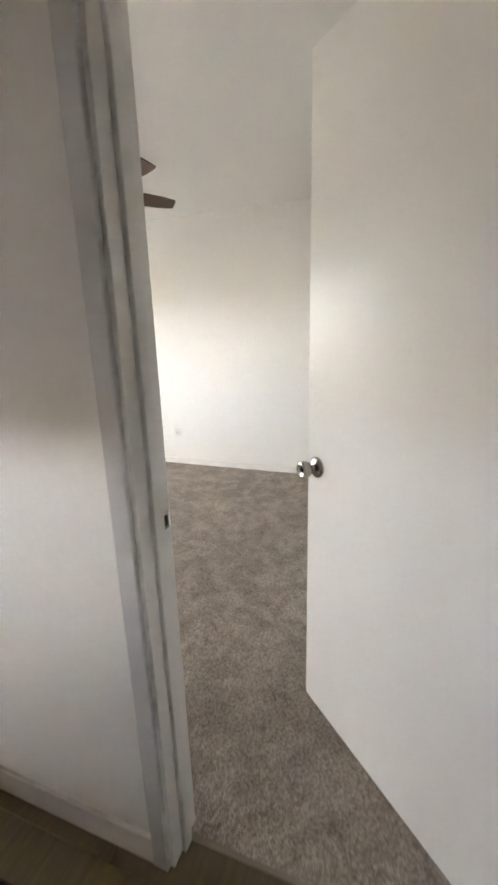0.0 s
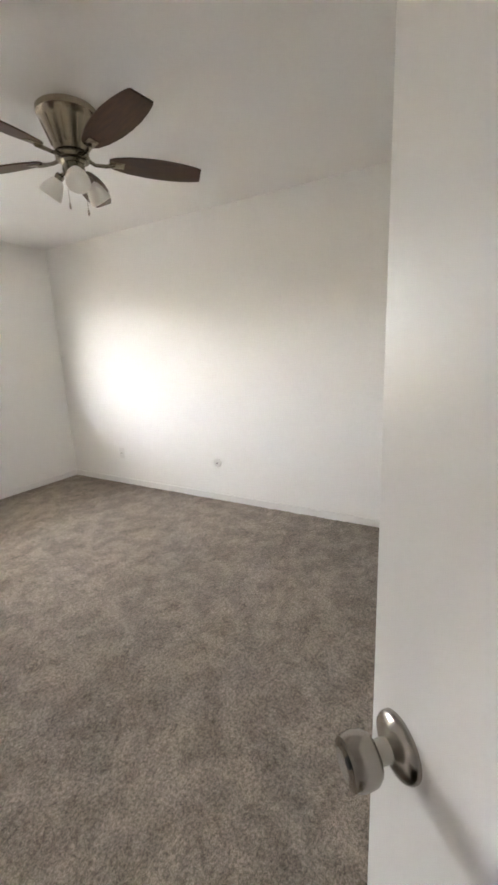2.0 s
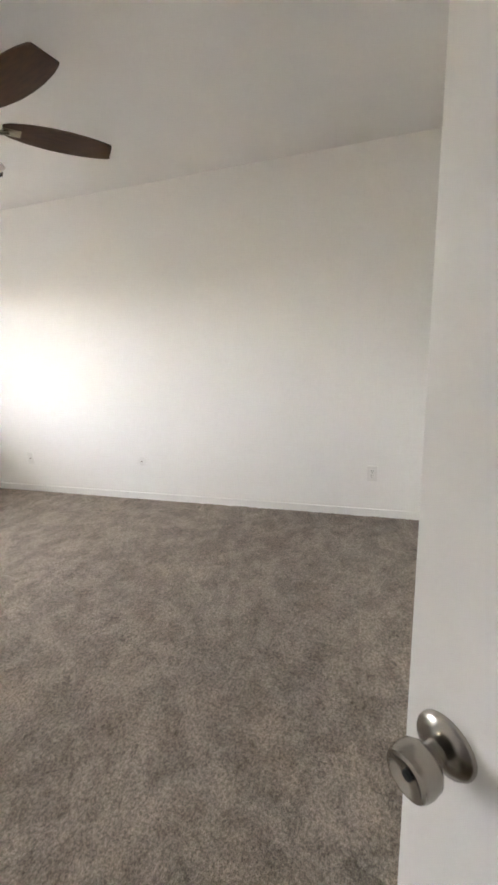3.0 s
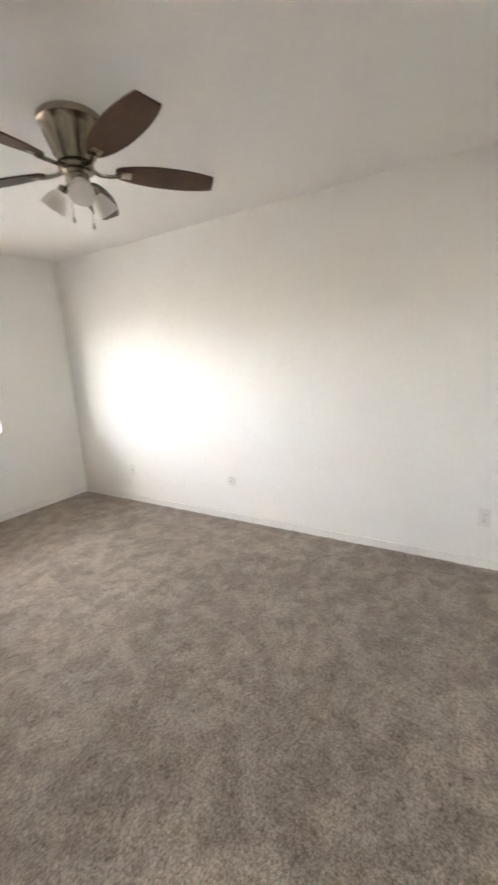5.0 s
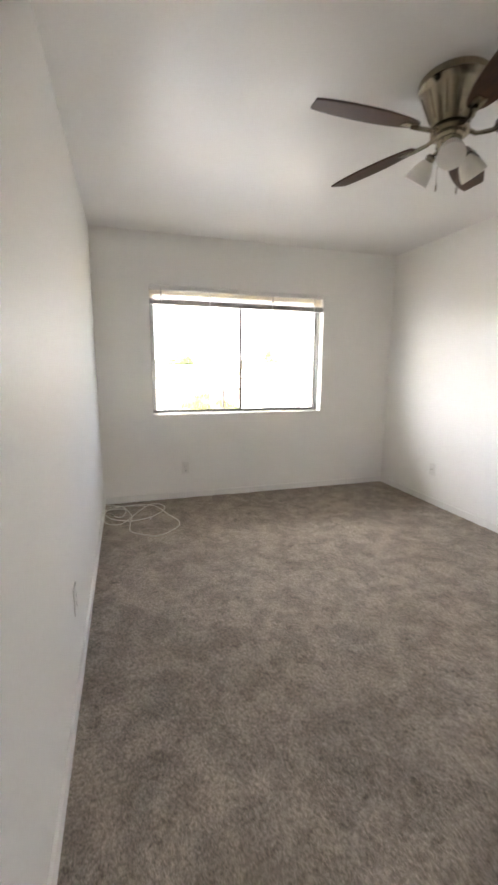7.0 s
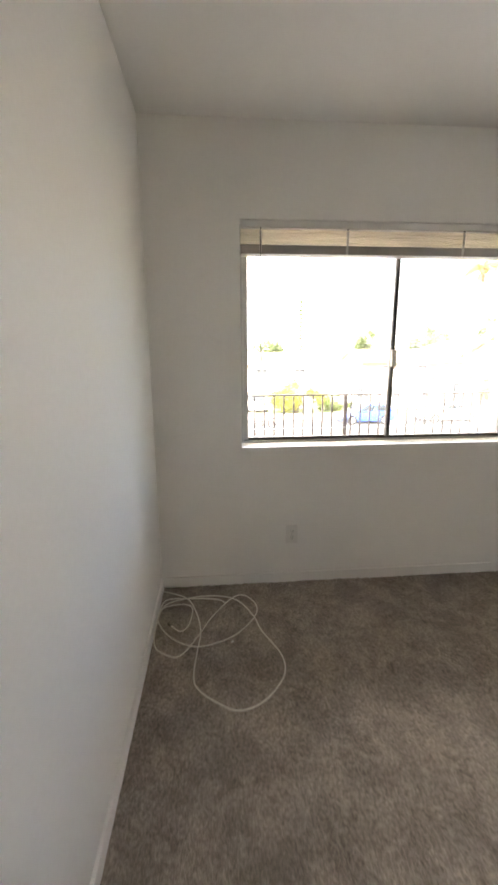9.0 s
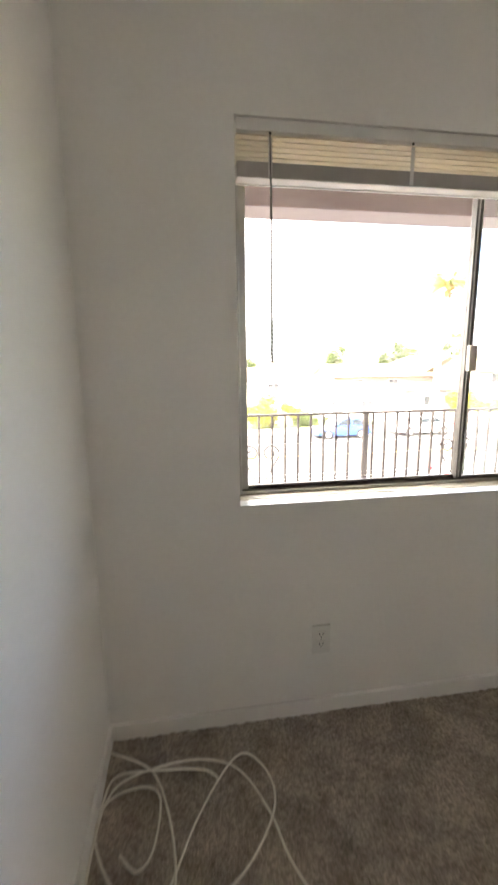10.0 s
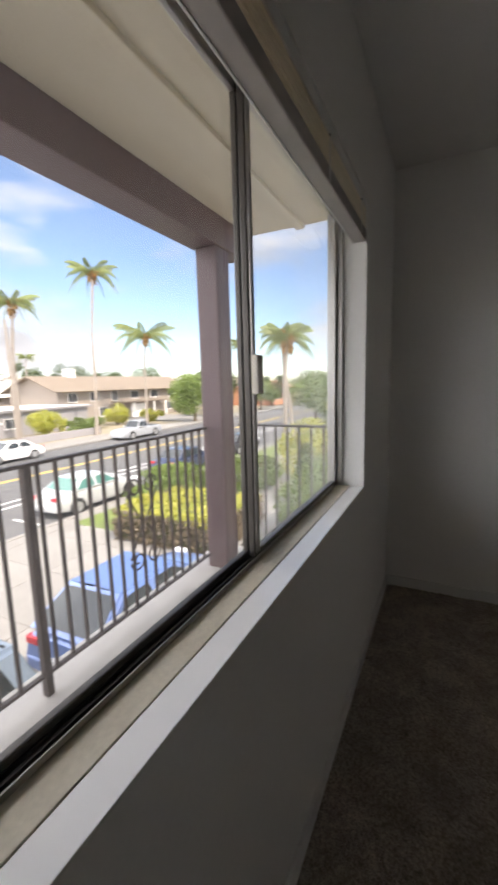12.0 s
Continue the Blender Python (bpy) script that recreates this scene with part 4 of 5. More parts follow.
    for i in range(4):
        bm.faces.new((vs[-1][i], vs[-1][i + 1], crown[i + 1], crown[i]))
        bm.faces.new((crown[i], crown[i + 1], vs[-1][8 - i], vs[-1][9 - i]))
    bm.normal_update()
    bmesh.ops.recalc_face_normals(bm, faces=bm.faces)
    sharp = [e for e in bm.edges if len(e.link_faces) == 2 and e.calc_face_angle(0) > radians(28)]
    bmesh.ops.bevel(bm, geom=sharp, offset=0.075, segments=3, affect="EDGES", clamp_overlap=True)
    part("roof", bm, M[paint], t, "", True)

    def pane(nm, corners, out):
        b2 = bmesh.new()
        pts = []
        for i, c in enumerate(corners):      # rounded corners
            a, d = corners[i - 1], corners[(i + 1) % len(corners)]
            p, q = c.lerp(a, min(0.3, 0.11 / (a - c).length)), c.lerp(d, min(0.3, 0.11 / (d - c).length))
            pts += [p.lerp(c, w).lerp(c.lerp(q, w), w) for w in (0, 0.33, 0.67, 1)]
        o = Vector(out).normalized()
        f = [b2.verts.new(Vector(p) + o * 0.012) for p in pts]
        g = [b2.verts.new(Vector(p) - o * 0.010) for p in pts]
        b2.faces.new(f)
        b2.faces.new(list(reversed(g)))
        for i in range(len(pts)):
            j = (i + 1) % len(pts)
            b2.faces.new((f[i], g[i], g[j], f[j]))
        part(nm, b2, M[glass_mat], t)

    for s in (-1, 1):
        for fa, fb in ((0.10, 0.47), (0.52, 0.92)):
            pane("side_window", [at_cab(fa, s, 0.08), at_cab(fb, s, 0.08), at_cab(fb - 0.02, s, 0.84), at_cab(fa + 0.02, s, 0.84)], (0, s, 0.25))
    pane("rear_window", [at_cab(0, -0.90, 0.10), at_cab(0, 0.90, 0.10), at_cab(0, 0.86, 0.90), at_cab(0, -0.86, 0.90)], (-1, 0, 0.5))
    pane("windscreen", [at_cab(1, -0.92, 0.06), at_cab(1, 0.92, 0.06), at_cab(1, 0.88, 0.90), at_cab(1, -0.88, 0.90)], (1, 0, 0.6))
    r = 0.33 if style in ("sedan", "hatch") else 0.38
    for u in (-0.60, 0.62):
        for s in (-1, 1):
            m = Matrix.Translation((u * hl, s * (hw - 0.10), r)) @ Matrix.Rotation(radians(-90 * s), 4, "X")
            part("wheel_arch", lathe(bmesh.new(), [(r + 0.05, -0.05), (r + 0.05, 0.104), (r + 0.03, 0.106)], 24, m), M["black_trim"], t)
            w = part("wheel", lathe(bmesh.new(), [(r - 0.10, -0.08), (r - 0.02, -0.09), (r, -0.05), (r, 0.07), (r - 0.02, 0.108), (r - 0.10, 0.112)], 24, m), M["tyre"], t)
            part("rim", lathe(bmesh.new(), [(r - 0.10, 0.09), (r - 0.11, 0.116), (0.12, 0.112), (0.06, 0.120), (0.02, 0.121)], 24, m), M["rim"], w)
    zt = dict(belt)[-1.0] + 0.16
    for s in (-1, 1):
        part("tail_light", boxed(-hl - 0.005, -hl + 0.12, s * hw * 0.70 - 0.15, s * hw * 0.70 + 0.15, zt - 0.02, zt + 0.12, 0.02), M["tail"], t, "red tail light")
        part("headlight", boxed(hl - 0.20, hl - 0.02, s * hw * 0.68 - 0.16, s * hw * 0.68 + 0.16, zt - 0.10, zt + 0.02, 0.02), M["headlamp"], t)
        part("side_mirror", boxed(x3 - 0.30, x3 - 0.14, s * (hw + 0.06) - 0.08, s * (hw + 0.06) + 0.08, zb + 0.02, zb + 0.15, 0.03), M[paint], t)
    part("rear_bumper", boxed(-hl - 0.04, -hl + 0.10, -hw * 0.86, hw * 0.86, 0.30, 0.52, 0.04), M[paint if style != "pickup" else "rim"], t)
    part("front_bumper", boxed(hl - 0.10, hl + 0.03, -hw * 0.86, hw * 0.86, 0.26, 0.50, 0.04), M[paint], t)
    part("number_plate", boxed(-hl - 0.05, -hl - 0.035, -0.16, 0.16, 0.56, 0.68), M["plastic"], t)
    if style == "pickup":
        part("cargo_bed", boxed(-hl + 0.10, x0 - 0.06, -hw * 0.80, hw * 0.80, 1.085, 1.104), M["black_trim"], t)
    if rack:
        for s in (-1, 1):
            part("roof_rail", tube(bmesh.new(), [(x1 + 0.10, s * wr * 0.90, zr + 0.01), (x1 + 0.16, s * wr * 0.90, zr + 0.07), (x2 - 0.16, s * wr * 0.90, zr + 0.07), (x2 - 0.10, s * wr * 0.90, zr + 0.01)], 0.018, 6), M["black_trim"], t)
        for k in range(5):
            xx = x1 + 0.25 + (x2 - x1 - 0.5) * k / 4
            part("cross_bar", tube(bmesh.new(), [(xx, -wr * 0.90, zr + 0.07), (xx, wr * 0.90, zr + 0.07)], 0.012, 6), M["black_trim"], t)
    return t


car("parked_suv", "pale blue-grey station wagon with a black roof rack", "pale_blue", (1.45, 5.45, ZG + 0.118), 180, "suv", 4.7, 1.86, rack=True)
car("parked_car", "blue hatchback parked on the concrete forecourt", "blue", (6.65, 5.30, ZG + 0.118), 0, "hatch", 4.4, 1.80)
car("parked_car", "silver sedan with green-tinted rear glass parked at the kerb", "silver", (13.1, 14.05, ZG + 0.012), 0, "sedan", 4.75, 1.82, "car_glass_green")
car("parked_car", "dark navy sedan with red tail lights at the kerb", "navy", (20.6, 14.1, ZG + 0.012), 0, "sedan", 4.7, 1.82)
car("parked_car", "black sedan parked at the kerb", "dark", (27.5, 14.1, ZG + 0.012), 0, "sedan", 4.7, 1.82)
car("parked_car", "bright blue hatchback parked across the street", "bright_blue", (11.9, 28.15, ZG + 0.012), 180, "hatch", 4.2, 1.78)
car("parked_car", "white sedan parked across the street", "white_car", (18.6, 28.2, ZG + 0.012), 180, "sedan", 4.6, 1.80)
car("pickup_truck", "silver pickup truck parked across the street", "truck_silver", (32.1, 28.1, ZG + 0.012), 180, "pickup", 5.6, 1.95)
car("parked_car", "white car standing in a driveway", "white_car", (4.2, 36.5, ZG + 0.01), 90, "sedan", 4.5, 1.8)


# ---- plants ----
def leaves(bm, centre, radii, count, size, seed, shell=0.55, flat=0.0):
    """Many small leaves through a lumpy mass, thinner towards its edge."""
    rr = random.Random(seed)
    lumps = [(Vector((rr.gauss(0, 0.5), rr.gauss(0, 0.5), rr.gauss(0, 0.4))), rr.uniform(0.45, 0.75)) for _ in range(9)]
    c = Vector(centre)
    for _ in range(count):
        l, s = rr.choice(lumps)
        d = Vector((rr.gauss(0, 1), rr.gauss(0, 1), rr.gauss(0, 1))).normalized() * (shell + (1 - shell) * rr.random()) * s
        p = l + d
        if p.length > 1.15:
            p = p.normalized() * rr.uniform(0.8, 1.1)
        q = c + Vector((p.x * radii[0], p.y * radii[1], p.z * radii[2]))
        a = Vector((rr.gauss(0, 1), rr.gauss(0, 1), rr.gauss(0, 0.6))).normalized()
        b = a.orthogonal().normalized()
        b = (b + a.cross(b) * rr.uniform(-1.5, 1.5)).normalized()
        k = size * rr.uniform(0.6, 1.3)
        v = [bm.verts.new(q + a * k), bm.verts.new(q + b * k * 0.45), bm.verts.new(q - a * k), bm.verts.new(q - b * k * 0.45)]
        bm.faces.new(v)
    return bm


def shrub(label, at, radii, count, size, mat, seed, name="shrub"):
    t = thing(name, label, "shrub", Matrix.Translation(at))
    rr = random.Random(seed)
    bm = bmesh.new()
    for i in range(7):
        a = rr.uniform(0, 6.28)
        tube(bm, [(0.1 * math.cos(a), 0.1 * math.sin(a), 0), (radii[0] * 0.3 * math.cos(a), radii[1] * 0.3 * math.sin(a), radii[2]), (radii[0] * 0.6 * math.cos(a), radii[1] * 0.6 * math.sin(a), radii[2] * 1.5)], [0.05, 0.035, 0.012], 5)
    part("stems", bm, M["twig"], t)
    part("crown", leaves(bmesh.new(), (0, 0, radii[2] * 1.02), radii, count, size, seed), M[mat], t)
    return t


def hedge(label, x0, x1, y0, y1, h, mats, seed, at=(0, 0, 0)):
    t = thing("hedge", label, "hedge", Matrix.Translation(at))
    rr = random.Random(seed)
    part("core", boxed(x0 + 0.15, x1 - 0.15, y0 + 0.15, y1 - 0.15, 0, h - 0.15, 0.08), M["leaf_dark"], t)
    for nm, mat, n, top in (("lower_leaves", mats[0], 5200, False), ("upper_leaves", mats[1], 4200, True)):
        bm = bmesh.new()
        for _ in range(n):
            q = Vector((rr.uniform(x0, x1), rr.uniform(y0, y1), h * (1 + 0.10 * math.sin(rr.random() * 6))) if top else (0, 0, 0))
            if top:
                q.z = h - 0.16 + 0.22 * rr.random() + 0.10 * math.sin(q.x * 2.1) * math.cos(q.y * 1.7)
            else:
                side = rr.randrange(4)
                q = Vector((x0 + rr.uniform(-0.06, 0.14), rr.uniform(y0, y1), 0)) if side == 0 else Vector((x1 - rr.uniform(-0.06, 0.14), rr.uniform(y0, y1), 0)) if side == 1 else \
                    Vector((rr.uniform(x0, x1), y0 + rr.uniform(-0.06, 0.14), 0)) if side == 2 else Vector((rr.uniform(x0, x1), y1 - rr.uniform(-0.06, 0.14), 0))
                q.z = rr.uniform(0.03, h)
            a = Vector((rr.gauss(0, 1), rr.gauss(0, 1), rr.gauss(0, 0.7))).normalized()
            b = a.orthogonal().normalized()
            k = rr.uniform(0.05, 0.10)
            bm.faces.new([bm.verts.new(q + a * k), bm.verts.new(q + b * k * 0.5), bm.verts.new(q - a * k), bm.verts.new(q - b * k * 0.5)])
        part(nm, bm, M[mat], t)


structure("lawn_strip", boxed(10.6, 40, 10.2, 12.2, ZG + 0.10, ZG + 0.135, 0.01), M["grass"], "narrow strip of lawn beside the kerb", "lawn")
# the hedge's upper leaves carry the sun's yellow in their colour
hedge("clipped hedge with sunlit yellow in its green top's colour and brown lower twigs", 10.0, 13.4, 5.6, 9.6, 1.05, ("twig", "leaf_yellow"), 3, (0, 0, ZG + 0.10))
shrub("rounded green shrub beside the hedge", (14.6, 10.6, ZG + 0.10), (2.2, 1.5, 0.75), 5200, 0.09, "leaf", 5)
shrub("rounded green shrub beside the hedge", (17.4, 8.6, ZG + 0.10), (2.0, 1.8, 0.85), 5000, 0.09, "leaf", 6)
shrub("dense green shrub at the side of the building", (12.5, 3.0, ZG + 0.10), (1.6, 1.4, 1.3), 4200, 0.09, "leaf", 14)
shrub("dense green shrub at the side of the building", (16.5, 3.6, ZG + 0.10), (1.9, 1.5, 1.6), 4200, 0.10, "leaf_dark", 15)
shrub("yellow-green shrub at the side of the building", (20.5, 6.0, ZG + 0.10), (1.8, 1.6, 1.5), 4000, 0.10, "leaf_yellow", 16)
shrub("dense green shrub at the side of the building", (23.0, 3.6, ZG + 0.10), (2.4, 2.0, 2.4), 4600, 0.12, "leaf", 17)
shrub("large rounded yellow-green shrub in a front garden", (29.2, 38.0, ZG), (1.9, 1.7, 1.55), 5200, 0.13, "leaf_yellow", 7)
shrub("pale green shrub behind a low wall", (32.0, 37.0, ZG), (1.8, 1.3, 0.9), 3000, 0.12, "leaf", 8)
shrub("yellow-green shrub near a driveway", (47.0, 38.5, ZG), (1.7, 1.5, 1.0), 2600, 0.13, "leaf_yellow", 9)
shrub("tall sprawling yellow-green shrub by the pavement", (7.6, 33.6, ZG), (2.3, 1.7, 1.5), 5000, 0.13, "leaf_yellow", 10)
shrub("sprawling green shrub by the pavement", (11.2, 34.2, ZG), (1.6, 1.2, 0.8), 2600, 0.11, "leaf", 11)
shrub("low green shrub at a house front", (36.5, 39.5, ZG), (2.0, 1.2, 0.8), 2600, 0.12, "leaf", 12)
shrub("low green shrub at a house front", (41.5, 40.0, ZG), (1.8, 1.2, 1.4), 3000, 0.12, "leaf_yellow", 13)


def broad_tree(label, at, height, crown, seed, mat="leaf", count=6500, size=0.20):
    t = thing("tree", label, "tree", Matrix.Translation(at))
    rr = random.Random(seed)
    bm = bmesh.new()
    tube(bm, [(0, 0, 0), (0.1, 0.05, height * 0.3), (0, 0.1, height * 0.6)], [0.28, 0.2, 0.12], 8)
    for i in range(6):
        a = i * 1.05
        tube(bm, [(0.05, 0.05, height * 0.4), (crown * 0.4 * math.cos(a), crown * 0.4 * math.sin(a), height * 0.6), (crown * 0.75 * math.cos(a), crown * 0.75 * math.sin(a), height * 0.75)], [0.12, 0.08, 0.03], 6)
    part("trunk", bm, M["twig"], t)
    part("crown", leaves(bmesh.new(), (0, 0, height * 0.62), (crown, crown, height * 0.42), count, size, seed, 0.4), M[mat], t)


broad_tree("broad dark green street tree", (47.0, 31.0, ZG), 6.2, 3.4, 21)
broad_tree("broad dark green street tree", (56.0, 33.0, ZG), 7.0, 3.8, 22, "leaf_dark")
broad_tree("dense green tree behind the houses", (66.0, 41.0, ZG), 7.5, 4.2, 23)
broad_tree("leafy green tree at the side street", (37.0, 8.5, ZG), 5.2, 2.6, 41)
broad_tree("leafy green tree at the side street", (46.0, 13.5, ZG), 6.0, 3.2, 42)
broad_tree("leafy green tree at the side street", (58.0, 12.0, ZG), 6.4, 3.6, 43, "leaf_dark")
broad_tree("leafy green tree at the side street", (29.0, 5.0, ZG), 4.6, 2.2, 44, "leaf_yellow")
for k, (x, y, h, c) in enumerate(((52.0, 96.0, 12.0, 3.4), (62.0, 102.0, 11.0, 4.6), (73.0, 100.0, 11.8, 5.2), (84.0, 98.0, 12.0, 5.5), (96.0, 95.0, 10.8, 5.0), (108.0, 92.0, 11.6, 6.0), (40.0, 104.0, 10.5, 3.6), (12.0, 88.0, 8.6, 4.0))):
    broad_tree("rounded dark tree beyond the roofs", (x, y, ZG), h, c, 24 + k, "leaf_dark", 2600, 0.34)
for k, (x, y, h, c) in enumerate(((70.0, 31.5, 5.4, 3.2), (80.0, 33.5, 6.4, 4.0), (93.0, 30.5, 5.6, 3.4), (104.0, 34.0, 7.4, 4.6), (118.0, 33.0, 8.0, 5.0))):
    broad_tree("leafy green tree down the street", (x, y, ZG), h, c, 50 + k, ("leaf", "leaf_dark")[k % 2], 3000, 0.28)


def palm(label, base, top, seed, spread=3.0, fruit=True):
    base, top = Vector(base), Vector(top)
    t = thing("palm_tree", label, "palm", Matrix.Translation(base), "street palms")
    d = top - base
    pts = [d * (k / 8) + Vector((0.12 * math.sin(k), 0.1 * math.cos(k * 1.3), 0)) * (k / 8) for k in range(9)]
    part("trunk", tube(bmesh.new(), pts, [0.26] + [0.18 - 0.006 * k for k in range(1, 9)], 10), M["bark"], t, "slim pale grey trunk", True)
    rr = random.Random(seed)
    head = pts[-1]
    frond_me = []
    for kind in range(3):     # arching fronds: upright, level, hanging
        rise, fall = ((1.05, 1.5), (0.75, 2.1), (0.30, 2.4))[kind]
        bm = bmesh.new()
        spine = []
        for k in range(13):
            u = k / 12
            spine.append(Vector((spread * u * (1 - 0.16 * u * u), 0, spread * (rise * u * 0.8 - fall * 0.42 * u * u))))
        tube(bm, spine, [0.035 - 0.0024 * k for k in range(13)], 5)
        for k in range(1, 60):
            u = k / 60
            i = min(int(u * 12), 11)
            p = spine[i].lerp(spine[i + 1], u * 12 - i)
            tan = (spine[i + 1] - spine[i]).normalized()
            ln = spread * 0.145 * math.sin(math.pi * min(0.98, 0.12 + u * 0.86)) + 0.06
            for s in (-1, 1):
                out = (Vector((0, s * 0.8, 0)) + tan * 0.6 + Vector((0, 0, -0.95 - 0.6 * rr.random()))).normalized()
                w = tan * 0.022
                bm.faces.new([bm.verts.new(p - w), bm.verts.new(p + w), bm.verts.new(p + out * ln * 0.6 + w * 0.8 + Vector((0, 0, -0.05 * ln))), bm.verts.new(p + out * ln + Vector((0, 0, -0.25 * ln)))])
        frond_me.append(mesh_of("frond", bm, M["palm_leaf"]))
    n = 20
    for i in range(n):
        kind = 0 if i % 3 == 0 else 1 if i % 3 == 1 else 2
        ob = new("frond", frond_me[kind])
        ob.parent = t
        ob.matrix_local = Matrix.Translation(head) @ Matrix.Rotation(2.39996 * i + rr.uniform(-0.2, 0.2), 4, "Z") @ Matrix.Rotation(rr.uniform(-0.12, 0.12), 4, "X")
    if fruit:
        part("fruit_stalk", leaves(bmesh.new(), head + Vector((0.1, -0.2, -0.05)), (0.55, 0.55, 0.4), 160, 0.14, seed + 1), M["palm_fruit"], t, "bunch of orange fruit")
        part("dry_skirt", leaves(bmesh.new(), head + Vector((0, 0, -0.6)), (0.42, 0.42, 0.85), 420, 0.16, seed), M["palm_dry"], t, "dry orange-brown leaf bases")


palm("tall slim palm with drooping green fronds", (25.2, 36.6, ZG), (25.4, 36.2, 9.2), 31, 2.9)
palm("very tall slim palm with drooping green fronds", (32.3, 34.0, ZG), (33.2, 34.0, 13.2), 32, 3.2)
palm("shorter palm with wide arching green fronds", (44.4, 37.3, ZG), (44.9, 37.3, 8.0), 33, 5.2)
palm("palm far down the street", (75.0, 38.0, ZG), (75.0, 38.0, 9.0), 34, 3.6)
palm("palm beyond the roofs", (63.0, 88.0, ZG), (63.0, 88.0, 8.5), 35, 2.6, False)
palm("palm beside the street past the column", (30.0, 11.2, ZG), (30.0, 11.0, 4.6), 36, 2.6)
palm("palm beside the street past the column", (33.0, 14.5 - 3.0, ZG), (33.0, 12.6, 5.4), 37, 2.4)


def conifer(at, height):
    t = thing("conifer", "tall narrow tiered conifer beyond the roofs", "tree", Matrix.Translation(at))
    part("trunk", tube(bmesh.new(), [(0, 0, 0), (0, 0, height * 0.5), (0, 0, height)], [0.35, 0.2, 0.03], 7), M["twig"], t)
    rr = random.Random(5)
    bm = bmesh.new()
    for k in range(15):
        z = height * (0.25 + 0.73 * k / 14)
        r = 3.0 * (1 - k / 15.5)
        for j in range(7):
            a = j * 0.9 + k
            for i in range(14):
                u = rr.random()
                p = Vector((r * u * math.cos(a), r * u * math.sin(a), z + 0.25 * u + rr.uniform(-0.12, 0.12)))
                q = Vector((rr.gauss(0, 1), rr.gauss(0, 1), rr.gauss(0, 0.5))).normalized() * 0.32
                s = q.orthogonal().normalized() * 0.10
                bm.faces.new([bm.verts.new(p - q), bm.verts.new(p + s), bm.verts.new(p + q), bm.verts.new(p - s)])
    part("crown", bm, M["leaf_dark"], t)


conifer((20.0, 92.0, ZG), 17.0)


# ---- houses ----
def house_window(parent, x, y, z, w, h, mats=("house_white", "pane_dark"), split=2):
    """A window on a wall that faces -y."""
    f = part("window", boxed(x - w / 2 - 0.06, x + w / 2 + 0.06, y - 0.05, y + 0.02, z - 0.06, z + h + 0.06, 0.01), M[mats[0]], parent)
    for k in range(split):
        a = x - w / 2 + w * k / split
        part("pane", boxed(a + 0.02, a + w / split - 0.02, y - 0.062, y - 0.045, z, z + h), M[mats[1]], f)
    part("window_sill", boxed(x - w / 2 - 0.1, x + w / 2 + 0.1, y - 0.11, y - 0.051, z - 0.12, z - 0.062, 0.01), M[mats[0]], f)


